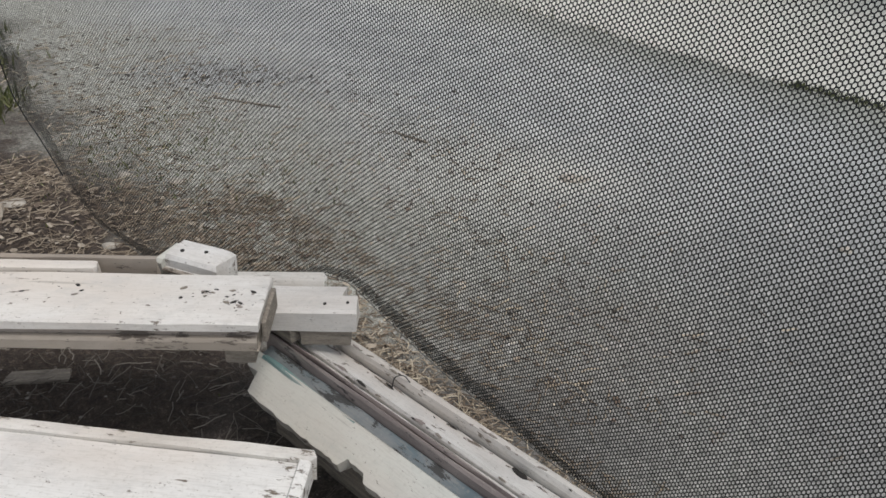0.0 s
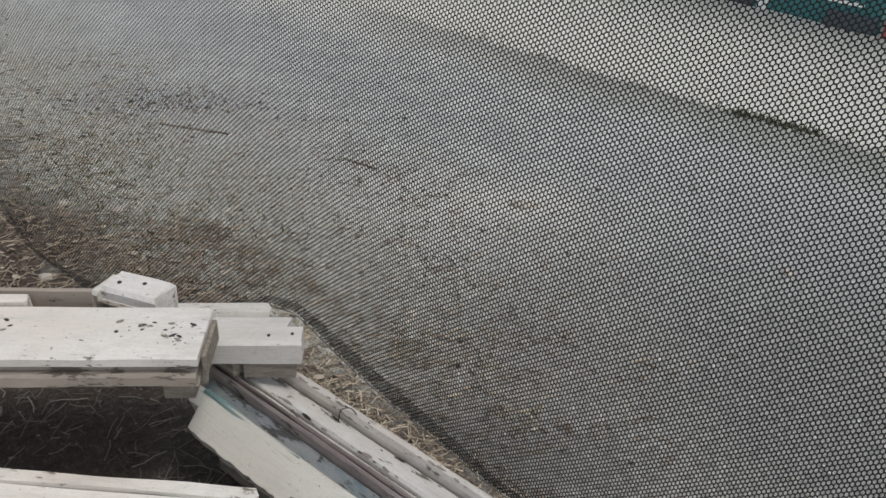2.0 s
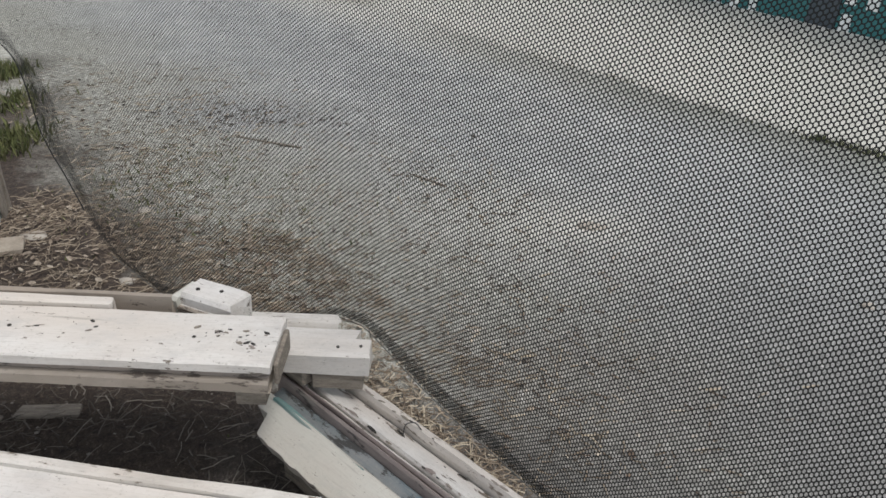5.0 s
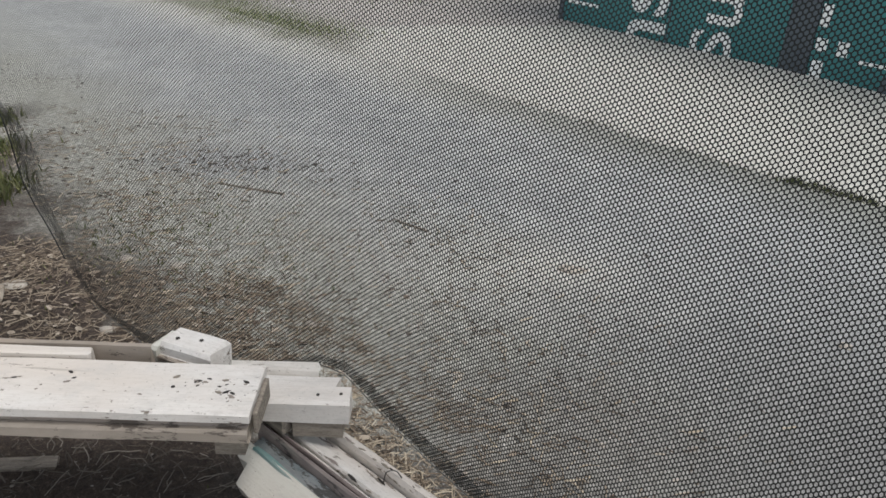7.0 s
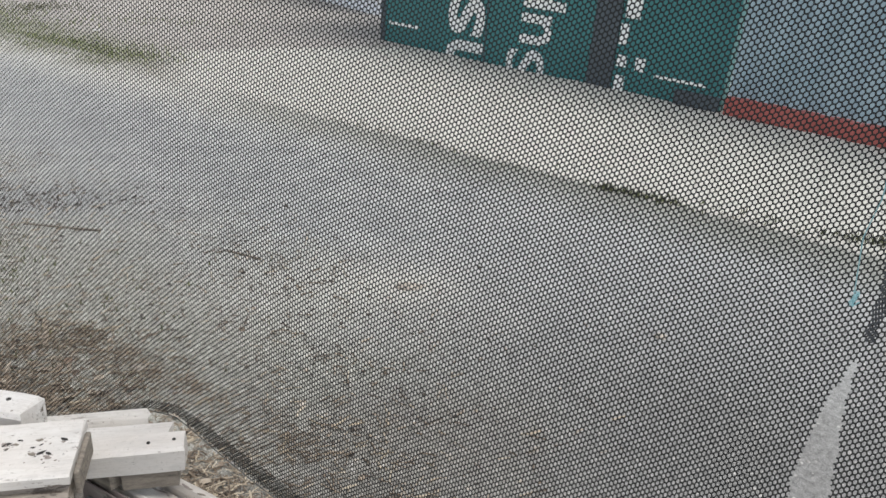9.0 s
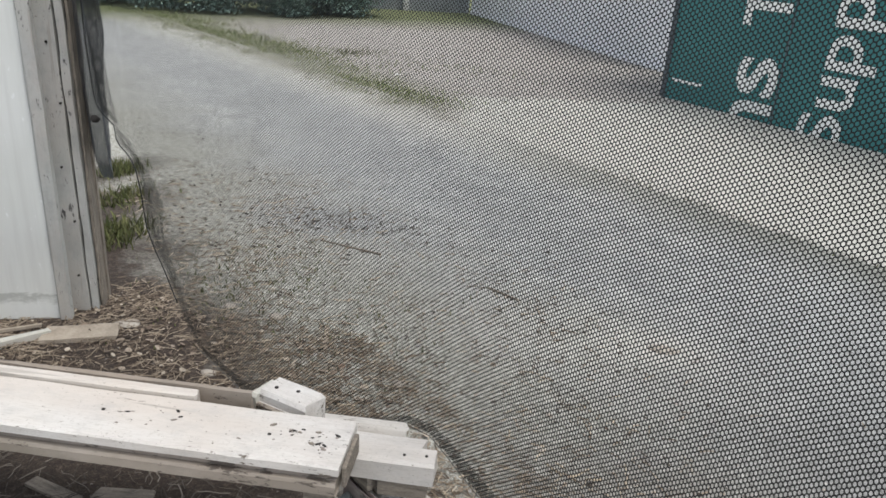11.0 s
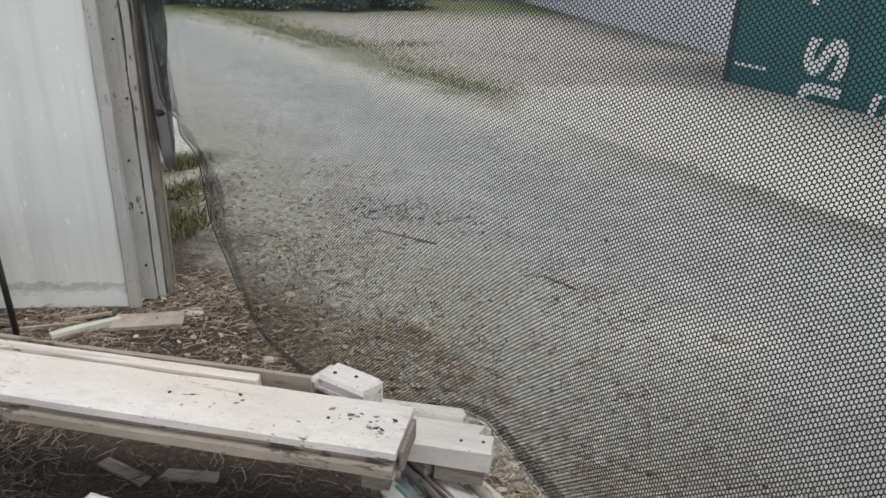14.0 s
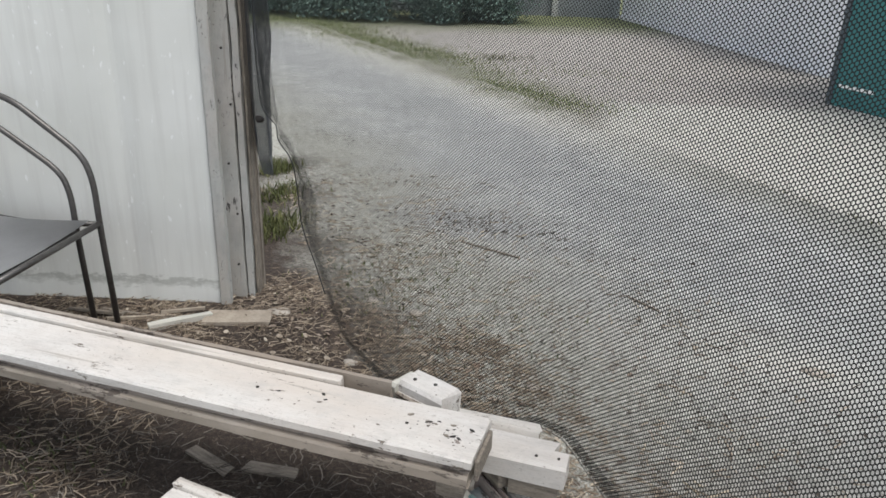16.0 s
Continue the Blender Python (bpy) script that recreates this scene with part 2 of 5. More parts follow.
def ground_material():
    """Dirt by the screen, grey gravel drive, pale hard strip by the containers, brown stony plot, green verge."""
    m, t, s = nodes_of("yard_ground")
    g = t.nodes.new("ShaderNodeNewGeometry")
    sep = t.nodes.new("ShaderNodeSeparateXYZ")
    t.links.new(g.outputs["Position"], sep.inputs[0])
    x, y = sep.outputs[0], sep.outputs[1]
    wob = calc(t, "MULTIPLY", calc(t, "SUBTRACT", noise_at(t, 2.2, 5, 0.65, None, True), 0.5), 0.9)
    tiny = calc(t, "MULTIPLY", calc(t, "SUBTRACT", noise_at(t, 14, 4, 0.7, None, True), 0.5), 0.25)
    wob2 = calc(t, "ADD", wob, tiny)

    def lin(a, b, c, jitter=1.0):
        v = calc(t, "ADD", calc(t, "MULTIPLY", x, a), calc(t, "MULTIPLY", y, b))
        v = calc(t, "ADD", v, c)
        return calc(t, "ADD", v, calc(t, "MULTIPLY", wob2, jitter))

    def step(v, soft=0.12):
        return ramp(t, calc(t, "ADD", calc(t, "DIVIDE", v, soft * 2), 0.5), (0.0, (0.0,)), (1.0, (1.0,)))

    f1, f2 = noise_at(t, 60, 5, 0.75, None, True), noise_at(t, 260, 3, 0.7, None, True)
    med = noise_at(t, 6, 5, 0.65, None, True)
    grit = calc(t, "ADD", calc(t, "MULTIPLY", f1, 0.55), calc(t, "MULTIPLY", f2, 0.45))
    dirt = ramp(t, grit, (0.36, (0.02, 0.014, 0.011)), (0.54, (0.062, 0.045, 0.034)), (0.7, (0.2, 0.16, 0.122)))
    litter = ramp(t, grit, (0.36, (0.1, 0.096, 0.08)), (0.5, (0.365, 0.36, 0.31)), (0.63, (0.74, 0.73, 0.66)))
    gravel = ramp(t, grit, (0.36, (0.235, 0.237, 0.228)), (0.5, (0.485, 0.49, 0.466)), (0.64, (0.74, 0.745, 0.71)))
    worn = ramp(t, grit, (0.36, (0.19, 0.194, 0.188)), (0.64, (0.53, 0.537, 0.52)))
    gravel = mix(t, ramp(t, med, (0.42, (0.0,)), (0.62, (0.9,))), gravel, worn)
    broad = noise_at(t, 1.6, 4, 0.6, None, True)
    gravel = mix(t, ramp(t, broad, (0.45, (0.0,)), (0.62, (0.5,))), gravel, worn)
    pale = ramp(t, grit, (0.34, (0.4, 0.39, 0.345)), (0.52, (0.59, 0.577, 0.517)), (0.68, (0.74, 0.73, 0.67)))
    brown = ramp(t, grit, (0.34, (0.24, 0.22, 0.2)), (0.52, (0.46, 0.43, 0.39)), (0.68, (0.72, 0.69, 0.64)))
    green = ramp(t, grit, (0.34, (0.09, 0.11, 0.05)), (0.6, (0.22, 0.24, 0.12)))
    c = lin(0.604, 0.797, 0.0, 0.25)
    # from the screen outwards across the drive
    col = mix(t, step(calc(t, "SUBTRACT", lin(0.604, 0.797, 0.0, 0.8), 0.92), 0.16), dirt, litter)
    col = mix(t, step(calc(t, "SUBTRACT", lin(0.604, 0.797, 0.0, 1.0), 1.75), 0.35), col, gravel)
    def patch(cx, cy, rx, ry, soft=0.5):
        dx = calc(t, "DIVIDE", calc(t, "SUBTRACT", x, cx), rx)
        dy = calc(t, "DIVIDE", calc(t, "SUBTRACT", y, cy), ry)
        d = calc(t, "SQRT", calc(t, "ADD", calc(t, "MULTIPLY", dx, dx), calc(t, "MULTIPLY", dy, dy)))
        return step(calc(t, "ADD", calc(t, "SUBTRACT", 1.0, d), calc(t, "MULTIPLY", wob2, 1.2)), soft)

    col = mix(t, calc(t, "MULTIPLY", patch(-2.2, 2.8, 0.16, 0.3), 0.8), col, dirt)
    col = mix(t, calc(t, "MULTIPLY", patch(-2.52, 3.27, 0.13, 0.25), 0.8), col, dirt)
    col = mix(t, calc(t, "MULTIPLY", patch(-0.1, 1.28, 0.38, 0.16), 0.75), col, dirt)
    col = mix(t, calc(t, "MULTIPLY", patch(-1.3, 3.05, 0.34, 0.16), 0.8), col, worn)
    col = mix(t, calc(t, "MULTIPLY", patch(0.12, 2.39, 0.16, 0.1), 0.8), col, pale)
    col = mix(t, calc(t, "MULTIPLY", patch(-0.05, 2.35, 0.42, 0.26, 0.7), 0.6), col, pale)
    col = mix(t, calc(t, "MULTIPLY", patch(0.15, 1.6, 0.3, 0.2), 0.35), col, (0.2, 0.15, 0.115))
    col = mix(t, calc(t, "MULTIPLY", patch(1.25, 2.3, 0.7, 0.75, 0.8), 0.75), col, worn)
    deep = ramp(t, grit, (0.36, (0.12, 0.118, 0.113)), (0.64, (0.36, 0.352, 0.335)))
    col = mix(t, calc(t, "MULTIPLY", patch(1.0, 1.45, 0.95, 0.7, 0.7), 0.95), col, deep)
    across = lin(0.604, 0.797, 0.0, 0.55)
    bands = ramp(t, calc(t, "DIVIDE", across, 4.0), (0.5, (0.0,)), (0.6, (0.75,)), (0.66, (0.5,)), (0.73, (0.0,)), (0.79, (0.25,)), (0.825, (0.9,)))
    drive = step(calc(t, "SUBTRACT", lin(0.604, 0.797, 0.0, 0.3), 1.9), 0.2)
    col = mix(t, calc(t, "MULTIPLY", calc(t, "MULTIPLY", bands, drive), 0.5), col, worn)
    kerb = calc(t, "MULTIPLY", step(calc(t, "SUBTRACT", lin(0.604, 0.797, 0.0, 0.35), 3.08), 0.16), step(lin(1.0, 0.0, 0.95, 0.6), 0.4))
    olive = ramp(t, grit, (0.36, (0.12, 0.122, 0.1)), (0.64, (0.4, 0.405, 0.35)))
    col = mix(t, calc(t, "MULTIPLY", kerb, 0.8), col, olive)
    track = step(calc(t, "SUBTRACT", c, 2.95), 0.2)
    left = step(calc(t, "MULTIPLY", lin(1.0, 0.0, 0.4, 0.6), -1.0), 0.9)
    col = mix(t, calc(t, "MULTIPLY", calc(t, "MULTIPLY", track, left), 0.85), col, pale)
    loose = step(calc(t, "MULTIPLY", calc(t, "ADD", x, 1.5), -1.0), 0.5)
    edge = calc(t, "ADD", calc(t, "SUBTRACT", lin(0.604, 0.797, 0.0, 0.1), 3.36), calc(t, "MULTIPLY", calc(t, "MULTIPLY", wob2, loose), 1.0))
    beyond = step(edge, 0.03)
    beyond = mix(t, loose, beyond, step(edge, 0.22))
    col = mix(t, beyond, col, brown)
    strip = calc(t, "MULTIPLY", step(lin(0.349, -0.937, 6.17, 0.25), 0.08), step(lin(1.0, 0.25, -0.03, 0.3), 0.12))
    col = mix(t, calc(t, "MULTIPLY", beyond, strip), col, pale)
    verge = calc(t, "MULTIPLY", beyond, step(lin(-1.0, 0.0, -1.5, 0.5), 0.3))
    near_track = step(calc(t, "MULTIPLY", calc(t, "SUBTRACT", lin(0.604, 0.797, 0.0, 0.6), 3.85), -1.0), 0.3)
    col = mix(t, calc(t, "MULTIPLY", calc(t, "MULTIPLY", verge, near_track), 0.6), col, green)
    far = step(lin(-0.5, 0.866, -11.0, 1.0), 0.8)
    col = mix(t, far, col, green)
    t.links.new(col, s.inputs["Base Color"])
    s.inputs["Roughness"].default_value = 0.95
    bump(t, s, calc(t, "ADD", grit, calc(t, "MULTIPLY", med, 1.5)), 0.9, 0.014)
    return m


M_panel = panel_material()
M_ground = ground_material()


# ---- mesh helpers ----
def part(name, bm, material, parent=None, label="", smooth=False, bevel=0.0):
    me = bpy.data.meshes.new(name)
    if bevel:
        bmesh.ops.bevel(bm, geom=list(bm.edges), offset=bevel, segments=2, affect="EDGES", profile=0.6, clamp_overlap=True)
    bmesh.ops.recalc_face_normals(bm, faces=list(bm.faces))
    bm.to_mesh(me)
    bm.free()
    me.materials.append(material)
    if smooth:
        me.polygons.foreach_set("use_smooth", [True] * len(me.polygons))
    ob = new(name, me)
    if parent:
        ob.parent = parent
    if label:
        tagged(ob, label)
    return ob


def empty(name, m=None):
    ob = new(name)
    ob.empty_display_size = 0.1
    if m is not None:
        ob.matrix_world = m
    return ob


def frame3(origin, along, up=(0, 0, 1)):
    """A pose with its x axis along the given way, z up."""
    xa = Vector(along).normalized()
    za = Vector(up).normalized()
    ya = za.cross(xa).normalized()
    za = xa.cross(ya)
    m = Matrix.Identity(4)
    for i, a in enumerate((xa, ya, za)):
        for j in range(3):
            m[j][i] = a[j]
    m.translation = origin
    return m


def box(lo, hi, bm=None):
    bm = bm or bmesh.new()
    v = [bm.verts.new((x, y, z)) for x in (lo[0], hi[0]) for y in (lo[1], hi[1]) for z in (lo[2], hi[2])]
    for f in ((0, 1, 3, 2), (4, 6, 7, 5), (0, 4, 5, 1), (2, 3, 7, 6), (0, 2, 6, 4), (1, 5, 7, 3)):
        bm.faces.new([v[i] for i in f])
    return bm


def extrude_profile(profile, x0, x1, steps=24, rough=0.0, seed=0, ragged=0.0):
    """A moulding: a (y, z) outline run along x, with hand-worn unevenness and ragged ends."""
    rng = random.Random(seed)
    bm = bmesh.new()
    rings = []
    for i in range(steps + 1):
        x = x0 + (x1 - x0) * i / steps
        ring = []
        for k, (y, z) in enumerate(profile):
            n1 = noise.noise((x * 9 + seed, k * 3.1, 0.3)) * rough
            n2 = noise.noise((x * 9 + seed, k * 3.1, 7.7)) * rough
            xe = x + (rng.uniform(-ragged, ragged) if i in (0, steps) else 0)
            ring.append(bm.verts.new((xe, y + n1, z + n2)))
        rings.append(ring)
    n = len(profile)
    for a, b in zip(rings, rings[1:]):
        for k in range(n):
            bm.faces.new((a[k], a[(k + 1) % n], b[(k + 1) % n], b[k]))
    bm.faces.new(rings[0])
    bm.faces.new(rings[-1][::-1])
    return bm


def tube(points, radius, sides=10, closed=False):
    """A round bar along points."""
    bm = bmesh.new()
    pts = [Vector(p) for p in points]
    rings = []
    for i, p in enumerate(pts):
        d = (pts[min(i + 1, len(pts) - 1)] - pts[max(i - 1, 0)]).normalized()
        u = d.cross(Vector((0.31, 0.17, 0.93))).normalized()
        w = d.cross(u)
        rings.append([bm.verts.new(p + (u * math.cos(2 * math.pi * k / sides) + w * math.sin(2 * math.pi * k / sides)) * radius) for k in range(sides)])
    for a, b in zip(rings, rings[1:]):
        for k in range(sides):
            bm.faces.new((a[k], a[(k + 1) % sides], b[(k + 1) % sides], b[k]))
    bm.faces.new(rings[0][::-1])
    bm.faces.new(rings[-1])
    return bm


def rounded(points, r=0.05, n=6):
    """A polyline with its corners rounded."""
    pts = [Vector(p) for p in points]
    out = [pts[0]]
    for a, b, c in zip(pts, pts[1:], pts[2:]):
        ra, rc = min(r, (a - b).length * 0.45), min(r, (c - b).length * 0.45)
        p, q = b + (a - b).normalized() * ra, b + (c - b).normalized() * rc
        for i in range(n + 1):
            s = i / n
            out.append(p * (1 - s) ** 2 + b * 2 * s * (1 - s) + q * s * s)
    return out + [pts[-1]]


def rock(size, seed, flat=0.6):
    bm = bmesh.new()
    bmesh.ops.create_icosphere(bm, subdivisions=2, radius=1.0)
    for v in bm.verts:
        k = 1 + 0.45 * noise.noise(v.co * 1.3 + Vector((seed * 7.3, seed * 1.7, 0))) + 0.15 * noise.noise(v.co * 4 + Vector((seed, 0, 0)))
        v.co = Vector((v.co.x * size[0], v.co.y * size[1], max(v.co.z, -flat) * size[2])) * k
    return bm


def mesh_np(name, verts, faces, material, corners):
    """A large joined mesh from arrays; all faces have the same number of corners."""
    me = bpy.data.meshes.new(name)
    nf = len(faces)
    me.vertices.add(len(verts))
    me.vertices.foreach_set("co", np.ascontiguousarray(verts, dtype=np.float32).ravel())
    me.loops.add(nf * corners)
    me.loops.foreach_set("vertex_index", np.ascontiguousarray(faces, dtype=np.int32).ravel())
    me.polygons.add(nf)
    me.polygons.foreach_set("loop_start", np.arange(nf, dtype=np.int32) * corners)
    me.update(calc_edges=True)
    me.materials.append(material)
    return me


rng = np.random.default_rng(5)


def scatter(name, base_v, base_f, place, yaw, tilt, size, material, roll=None):
    """Many small joined pieces of one shape: place (n,3), yaw, tilt, size (n,3)."""
    n = len(place)
    v = np.asarray(base_v, float)[None] * size[:, None, :]
    roll = rng.uniform(-0.5, 0.5, n) if roll is None else roll
    cr, sr = np.cos(roll)[:, None], np.sin(roll)[:, None]
    yv, zv = v[..., 1] * cr - v[..., 2] * sr, v[..., 1] * sr + v[..., 2] * cr
    v[..., 1], v[..., 2] = yv, zv
    ct, st = np.cos(tilt)[:, None], np.sin(tilt)[:, None]
    xv, zv = v[..., 0] * ct - v[..., 2] * st, v[..., 0] * st + v[..., 2] * ct
    v[..., 0], v[..., 2] = xv, zv
    cy, sy = np.cos(yaw)[:, None], np.sin(yaw)[:, None]
    xv, yv = v[..., 0] * cy - v[..., 1] * sy, v[..., 0] * sy + v[..., 1] * cy
    v[..., 0], v[..., 1] = xv, yv
    v += place[:, None, :]
    f = np.asarray(base_f)[None] + (np.arange(n) * len(base_v))[:, None, None]
    return mesh_np(name, v.reshape(-1, 3), f.reshape(-1, len(base_f[0])), material, len(base_f[0]))


# ---- ground ----
def height(x, y):
    """The lie of the ground, gently uneven; level on the whole."""
    return 0.006 * np.sin(x * 3.1 + 1.2 * np.sin(y * 2.3)) * np.cos(y * 2.7 + 0.7) + 0.004 * np.sin(x * 9.3 + y * 4.1) * np.sin(y * 8.2 - x * 2.2)


def build_ground():
    def axis(a, b, fine, far):
        inner = np.arange(a, b, fine)
        lo, hi, step = [], [], fine
        x = a
        while x > -far:
            step *= 1.35
            x -= step
            lo.append(x)
        x, step = b, fine
        while x < far:
            step *= 1.35
            x += step
            hi.append(x)
        return np.array(lo[::-1] + list(inner) + hi)
    xs, ys = axis(-3.0, 2.6, 0.035, 400), axis(-0.2, 6.0, 0.035, 400)
    gx, gy = np.meshgrid(xs, ys)
    gz = height(gx, gy)
    near = (np.abs(gx) < 3.5) & (gy < 6.5) & (gy > -1)
    gz = np.where(near, gz + rng.normal(0, 0.0022, gz.shape), 0.0)
    c = 0.604 * gx + 0.797 * gy
    gz = gz + 0.03 / (1 + np.exp(np.clip(-(c - 3.39) / 0.03, -60, 60))) / (1 + np.exp(np.clip((-1.3 - gx) / 0.15, -60, 60))) * (np.abs(gx) < 40)
    gz = gz + np.where((gx < -1.3) & (gx > -40) & (c > 3.39), 0.03 * np.clip((c - 3.39) / 1.5, 0, 1) * (1 - 1 / (1 + np.exp(np.clip((-1.3 - gx) / 0.15, -60, 60)))), 0)
    v = np.stack([gx, gy, gz], -1).reshape(-1, 3)
    nx = len(xs)
    i = (np.arange(len(ys) - 1)[:, None] * nx + np.arange(nx - 1)[None]).ravel()
    f = np.stack([i, i + 1, i + nx + 1, i + nx], 1)
    ob = new("ground", mesh_np("ground", v, f, M_ground, 4))
    ob.data.polygons.foreach_set("use_smooth", [True] * len(f))
    return tagged(ob, "grey gravel drive with bare dirt, pale strip and verge", "ground", kind="structure")


build_ground()
STEP_UP = 0.03


# ---- green container with lettering, and the walls beside it ----
BL, BR = Vector((0.13, 6.96, 0)), Vector((2.285, 4.89, 0))
WAY = (BR - BL).normalized()


def corrugated(length, high, pitch, depth, thick=0.01):
    """A trapezoid-ribbed sheet along x, ribs upright, its face towards -y."""
    bm = bmesh.new()
    xs, ys, x = [], [], 0.0
    while x < length:
        for dx, dy in ((0, 0), (pitch * 0.38, 0), (pitch * 0.5, depth), (pitch * 0.88, depth)):
            if x + dx < length:
                xs.append(x + dx)
                ys.append(dy)
        x += pitch
    xs.append(length)
    ys.append(0)
    grid = [[bm.verts.new((a, b + t, z)) for a, b in zip(xs, ys)] for t in (0, thick) for z in (0, high)]
    for k in range(len(xs) - 1):
        bm.faces.new((grid[0][k], grid[0][k + 1], grid[1][k + 1], grid[1][k]))
        bm.faces.new((grid[2][k], grid[3][k], grid[3][k + 1], grid[2][k + 1]))
        bm.faces.new((grid[1][k], grid[1][k + 1], grid[3][k + 1], grid[3][k]))
    return bm


def letter(ch, a, z, wide, tall, parent):
    """A letter that reads upwards: its top towards the container's left edge. wide runs up, tall runs across."""
    cu = bpy.data.curves.new("letter", "FONT")
    cu.body, cu.extrude, cu.offset = ch, 0.0015, 0.018
    tmp = bpy.data.objects.new("letter", cu)
    scene.collection.objects.link(tmp)
    me = bpy.data.meshes.new_from_object(tmp.evaluated_get(bpy.context.evaluated_depsgraph_get()))
    bpy.data.objects.remove(tmp)
    co = np.array([v.co for v in me.vertices])
    lo, hi = co.min(0), co.max(0)
    for v in me.vertices:
        u, w = (v.co.x - lo[0]) / (hi[0] - lo[0]), (v.co.y - lo[1]) / (hi[1] - lo[1])
        v.co = (a + tall * (0.5 - w), -0.008 - v.co.z, z + wide * (u - 0.5))
    me.materials.clear()
    me.materials.append(M_letter)
    ob = new("letter", me)
    ob.parent = parent
    return ob


def build_container():
    c = empty("shipping_container", frame3(BL + Vector((0, 0, STEP_UP)), WAY))
    tagged(c, "bottle-green steel container lettered in white, standing on pale ground", "container")
    L = 2.988
    part("side_panel", box((0.0, 0, 0.0), (1.985, 0.05, 2.4)), M_green, c)
    part("side_panel", box((2.19, 0, 0.0), (L - 0.09, 0.05, 2.4)), M_green, c)
    part("slate_strip", box((1.99, -0.006, 0.0), (2.185, 0.04, 2.39)), M_slate, c, "dark slate-grey upright strip")
    part("corner_post", box((-0.05, -0.012, 0.0), (0.0, 0.1, 2.42)), M_slate, c, "dark corner post", bevel=0.006)
    part("corner_post", box((L - 0.085, -0.018, 0.0), (L, 0.1, 2.42)), M_green, c, bevel=0.008)
    part("bottom_rail", box((L - 0.32, -0.03, 0.0), (L - 0.005, -0.002, 0.1)), M_slate, c, bevel=0.01)
    part("roof", box((-0.05, 0.0, 2.42), (L, 2.3, 2.5)), M_green, c)
    part("end_wall", box((-0.045, 0.11, 0.0), (0.0, 2.25, 2.41)), M_green, c)
    part("rear_wall", box((-0.045, 2.26, 0.0), (L, 2.3, 2.41)), M_green, c)
    for x in (1.06,):
        part("seam", box((x, -0.003, 0), (x + 0.012, 0.003, 2.38)), M_slate, c)
    # first line, second line
    for ch, a, z, wide, tall in (("n", 0.87, 0.03, 0.27, 0.36), ("s", 0.87, 0.355, 0.29, 0.36), ("T", 0.85, 0.86, 0.3, 0.4),
                                 ("S", 1.455, 0.07, 0.25, 0.34), ("u", 1.52, 0.345, 0.22, 0.27), ("p", 1.57, 0.615, 0.24, 0.36), ("p", 1.57, 0.9, 0.24, 0.36)):
        letter(ch, a, z - STEP_UP, wide, tall, c)
    # writing that cannot be read, as bars
    for a0, z0, a1, z1 in ((2.215, 0.02, 2.285, 0.14), (2.21, 0.2, 2.28, 0.28), (2.35, 0.19, 2.42, 0.28), (2.2, 0.35, 2.26, 0.49), (2.22, 0.53, 2.33, 0.66),
                           (2.22, 0.72, 2.46, 0.78), (2.22, 0.86, 2.46, 0.92), (0.05, 0.18, 0.37, 0.205), (2.5, 0.17, 2.87, 0.19)):
        part("lettering_bar", box((a0, -0.009, z0 - STEP_UP), (a1, -0.003, z1 - STEP_UP)), M_letter, c)
    w = empty("sheet_wall", frame3(BR + WAY * 0.03 + Vector((0, 0, STEP_UP)), WAY))
    tagged(w, "blue-grey ribbed sheet wall on a faded red sill", "wall", kind="structure")
    part("sheet", corrugated(4.2, 2.3, 0.19, 0.03), M_bluewall, w).location = (0, 0.0, 0.12)
    part("sill", box((0, -0.035, 0), (4.2, 0.06, 0.115)), M_red, w, "faded red steel sill", bevel=0.008)
    a, b = Vector((-3.1, 13.36, 0)), Vector((0.18, 8.4, 0))
    d = (b - a).normalized()
    w = empty("grey_wall", frame3(a + Vector((0, 0, STEP_UP)), d))
    tagged(w, "pale grey ribbed sheet wall along the yard", "wall", kind="structure")
    part("sheet", corrugated((b - a).length - 0.1, 2.3, 0.25, 0.02), M_greywall, w).location = (0, 0, 0.03)
    part("base_rail", box((0, -0.03, 0), ((b - a).length - 0.1, 0.04, 0.04)), M_greywall, w)


build_container()


# ---- far end of the yard ----
def build_fence():
    a, b = Vector((-9.5, 10.6, 0)), Vector((-3.15, 13.4, 0))
    d = (b - a).normalized()
    n = (b - a).length
    fence = empty("board_fence", frame3(a + Vector((0, 0, STEP_UP)), d))
    tagged(fence, "grey weathered board fence with pale posts, boards lightened for haze", "fence")
    r = random.Random(3)
    x = 0.0
    while x < n - 0.12:
        part("board", box((x, 0, 0.32), (x + 0.138, 0.02, 1.75 + r.uniform(-0.02, 0.02))), M_fence, fence)
        x += 0.145
    part("gravel_board", box((0, 0.0, 0.0), (n, 0.03, 0.3)), M_fence, fence)
    for k in range(4):
        part("post", box((n - 1.15 - k * 1.9, -0.09, 0.0), (n - 1.05 - k * 1.9, -0.004, 1.85)), M_fpost, fence, bevel=0.006)


LEAF_V, LEAF_F = ((-0.5, 0, 0), (0, 0.32, 0.06), (0.5, 0, 0), (0, -0.32, 0.06)), ((0, 1, 2, 3),)


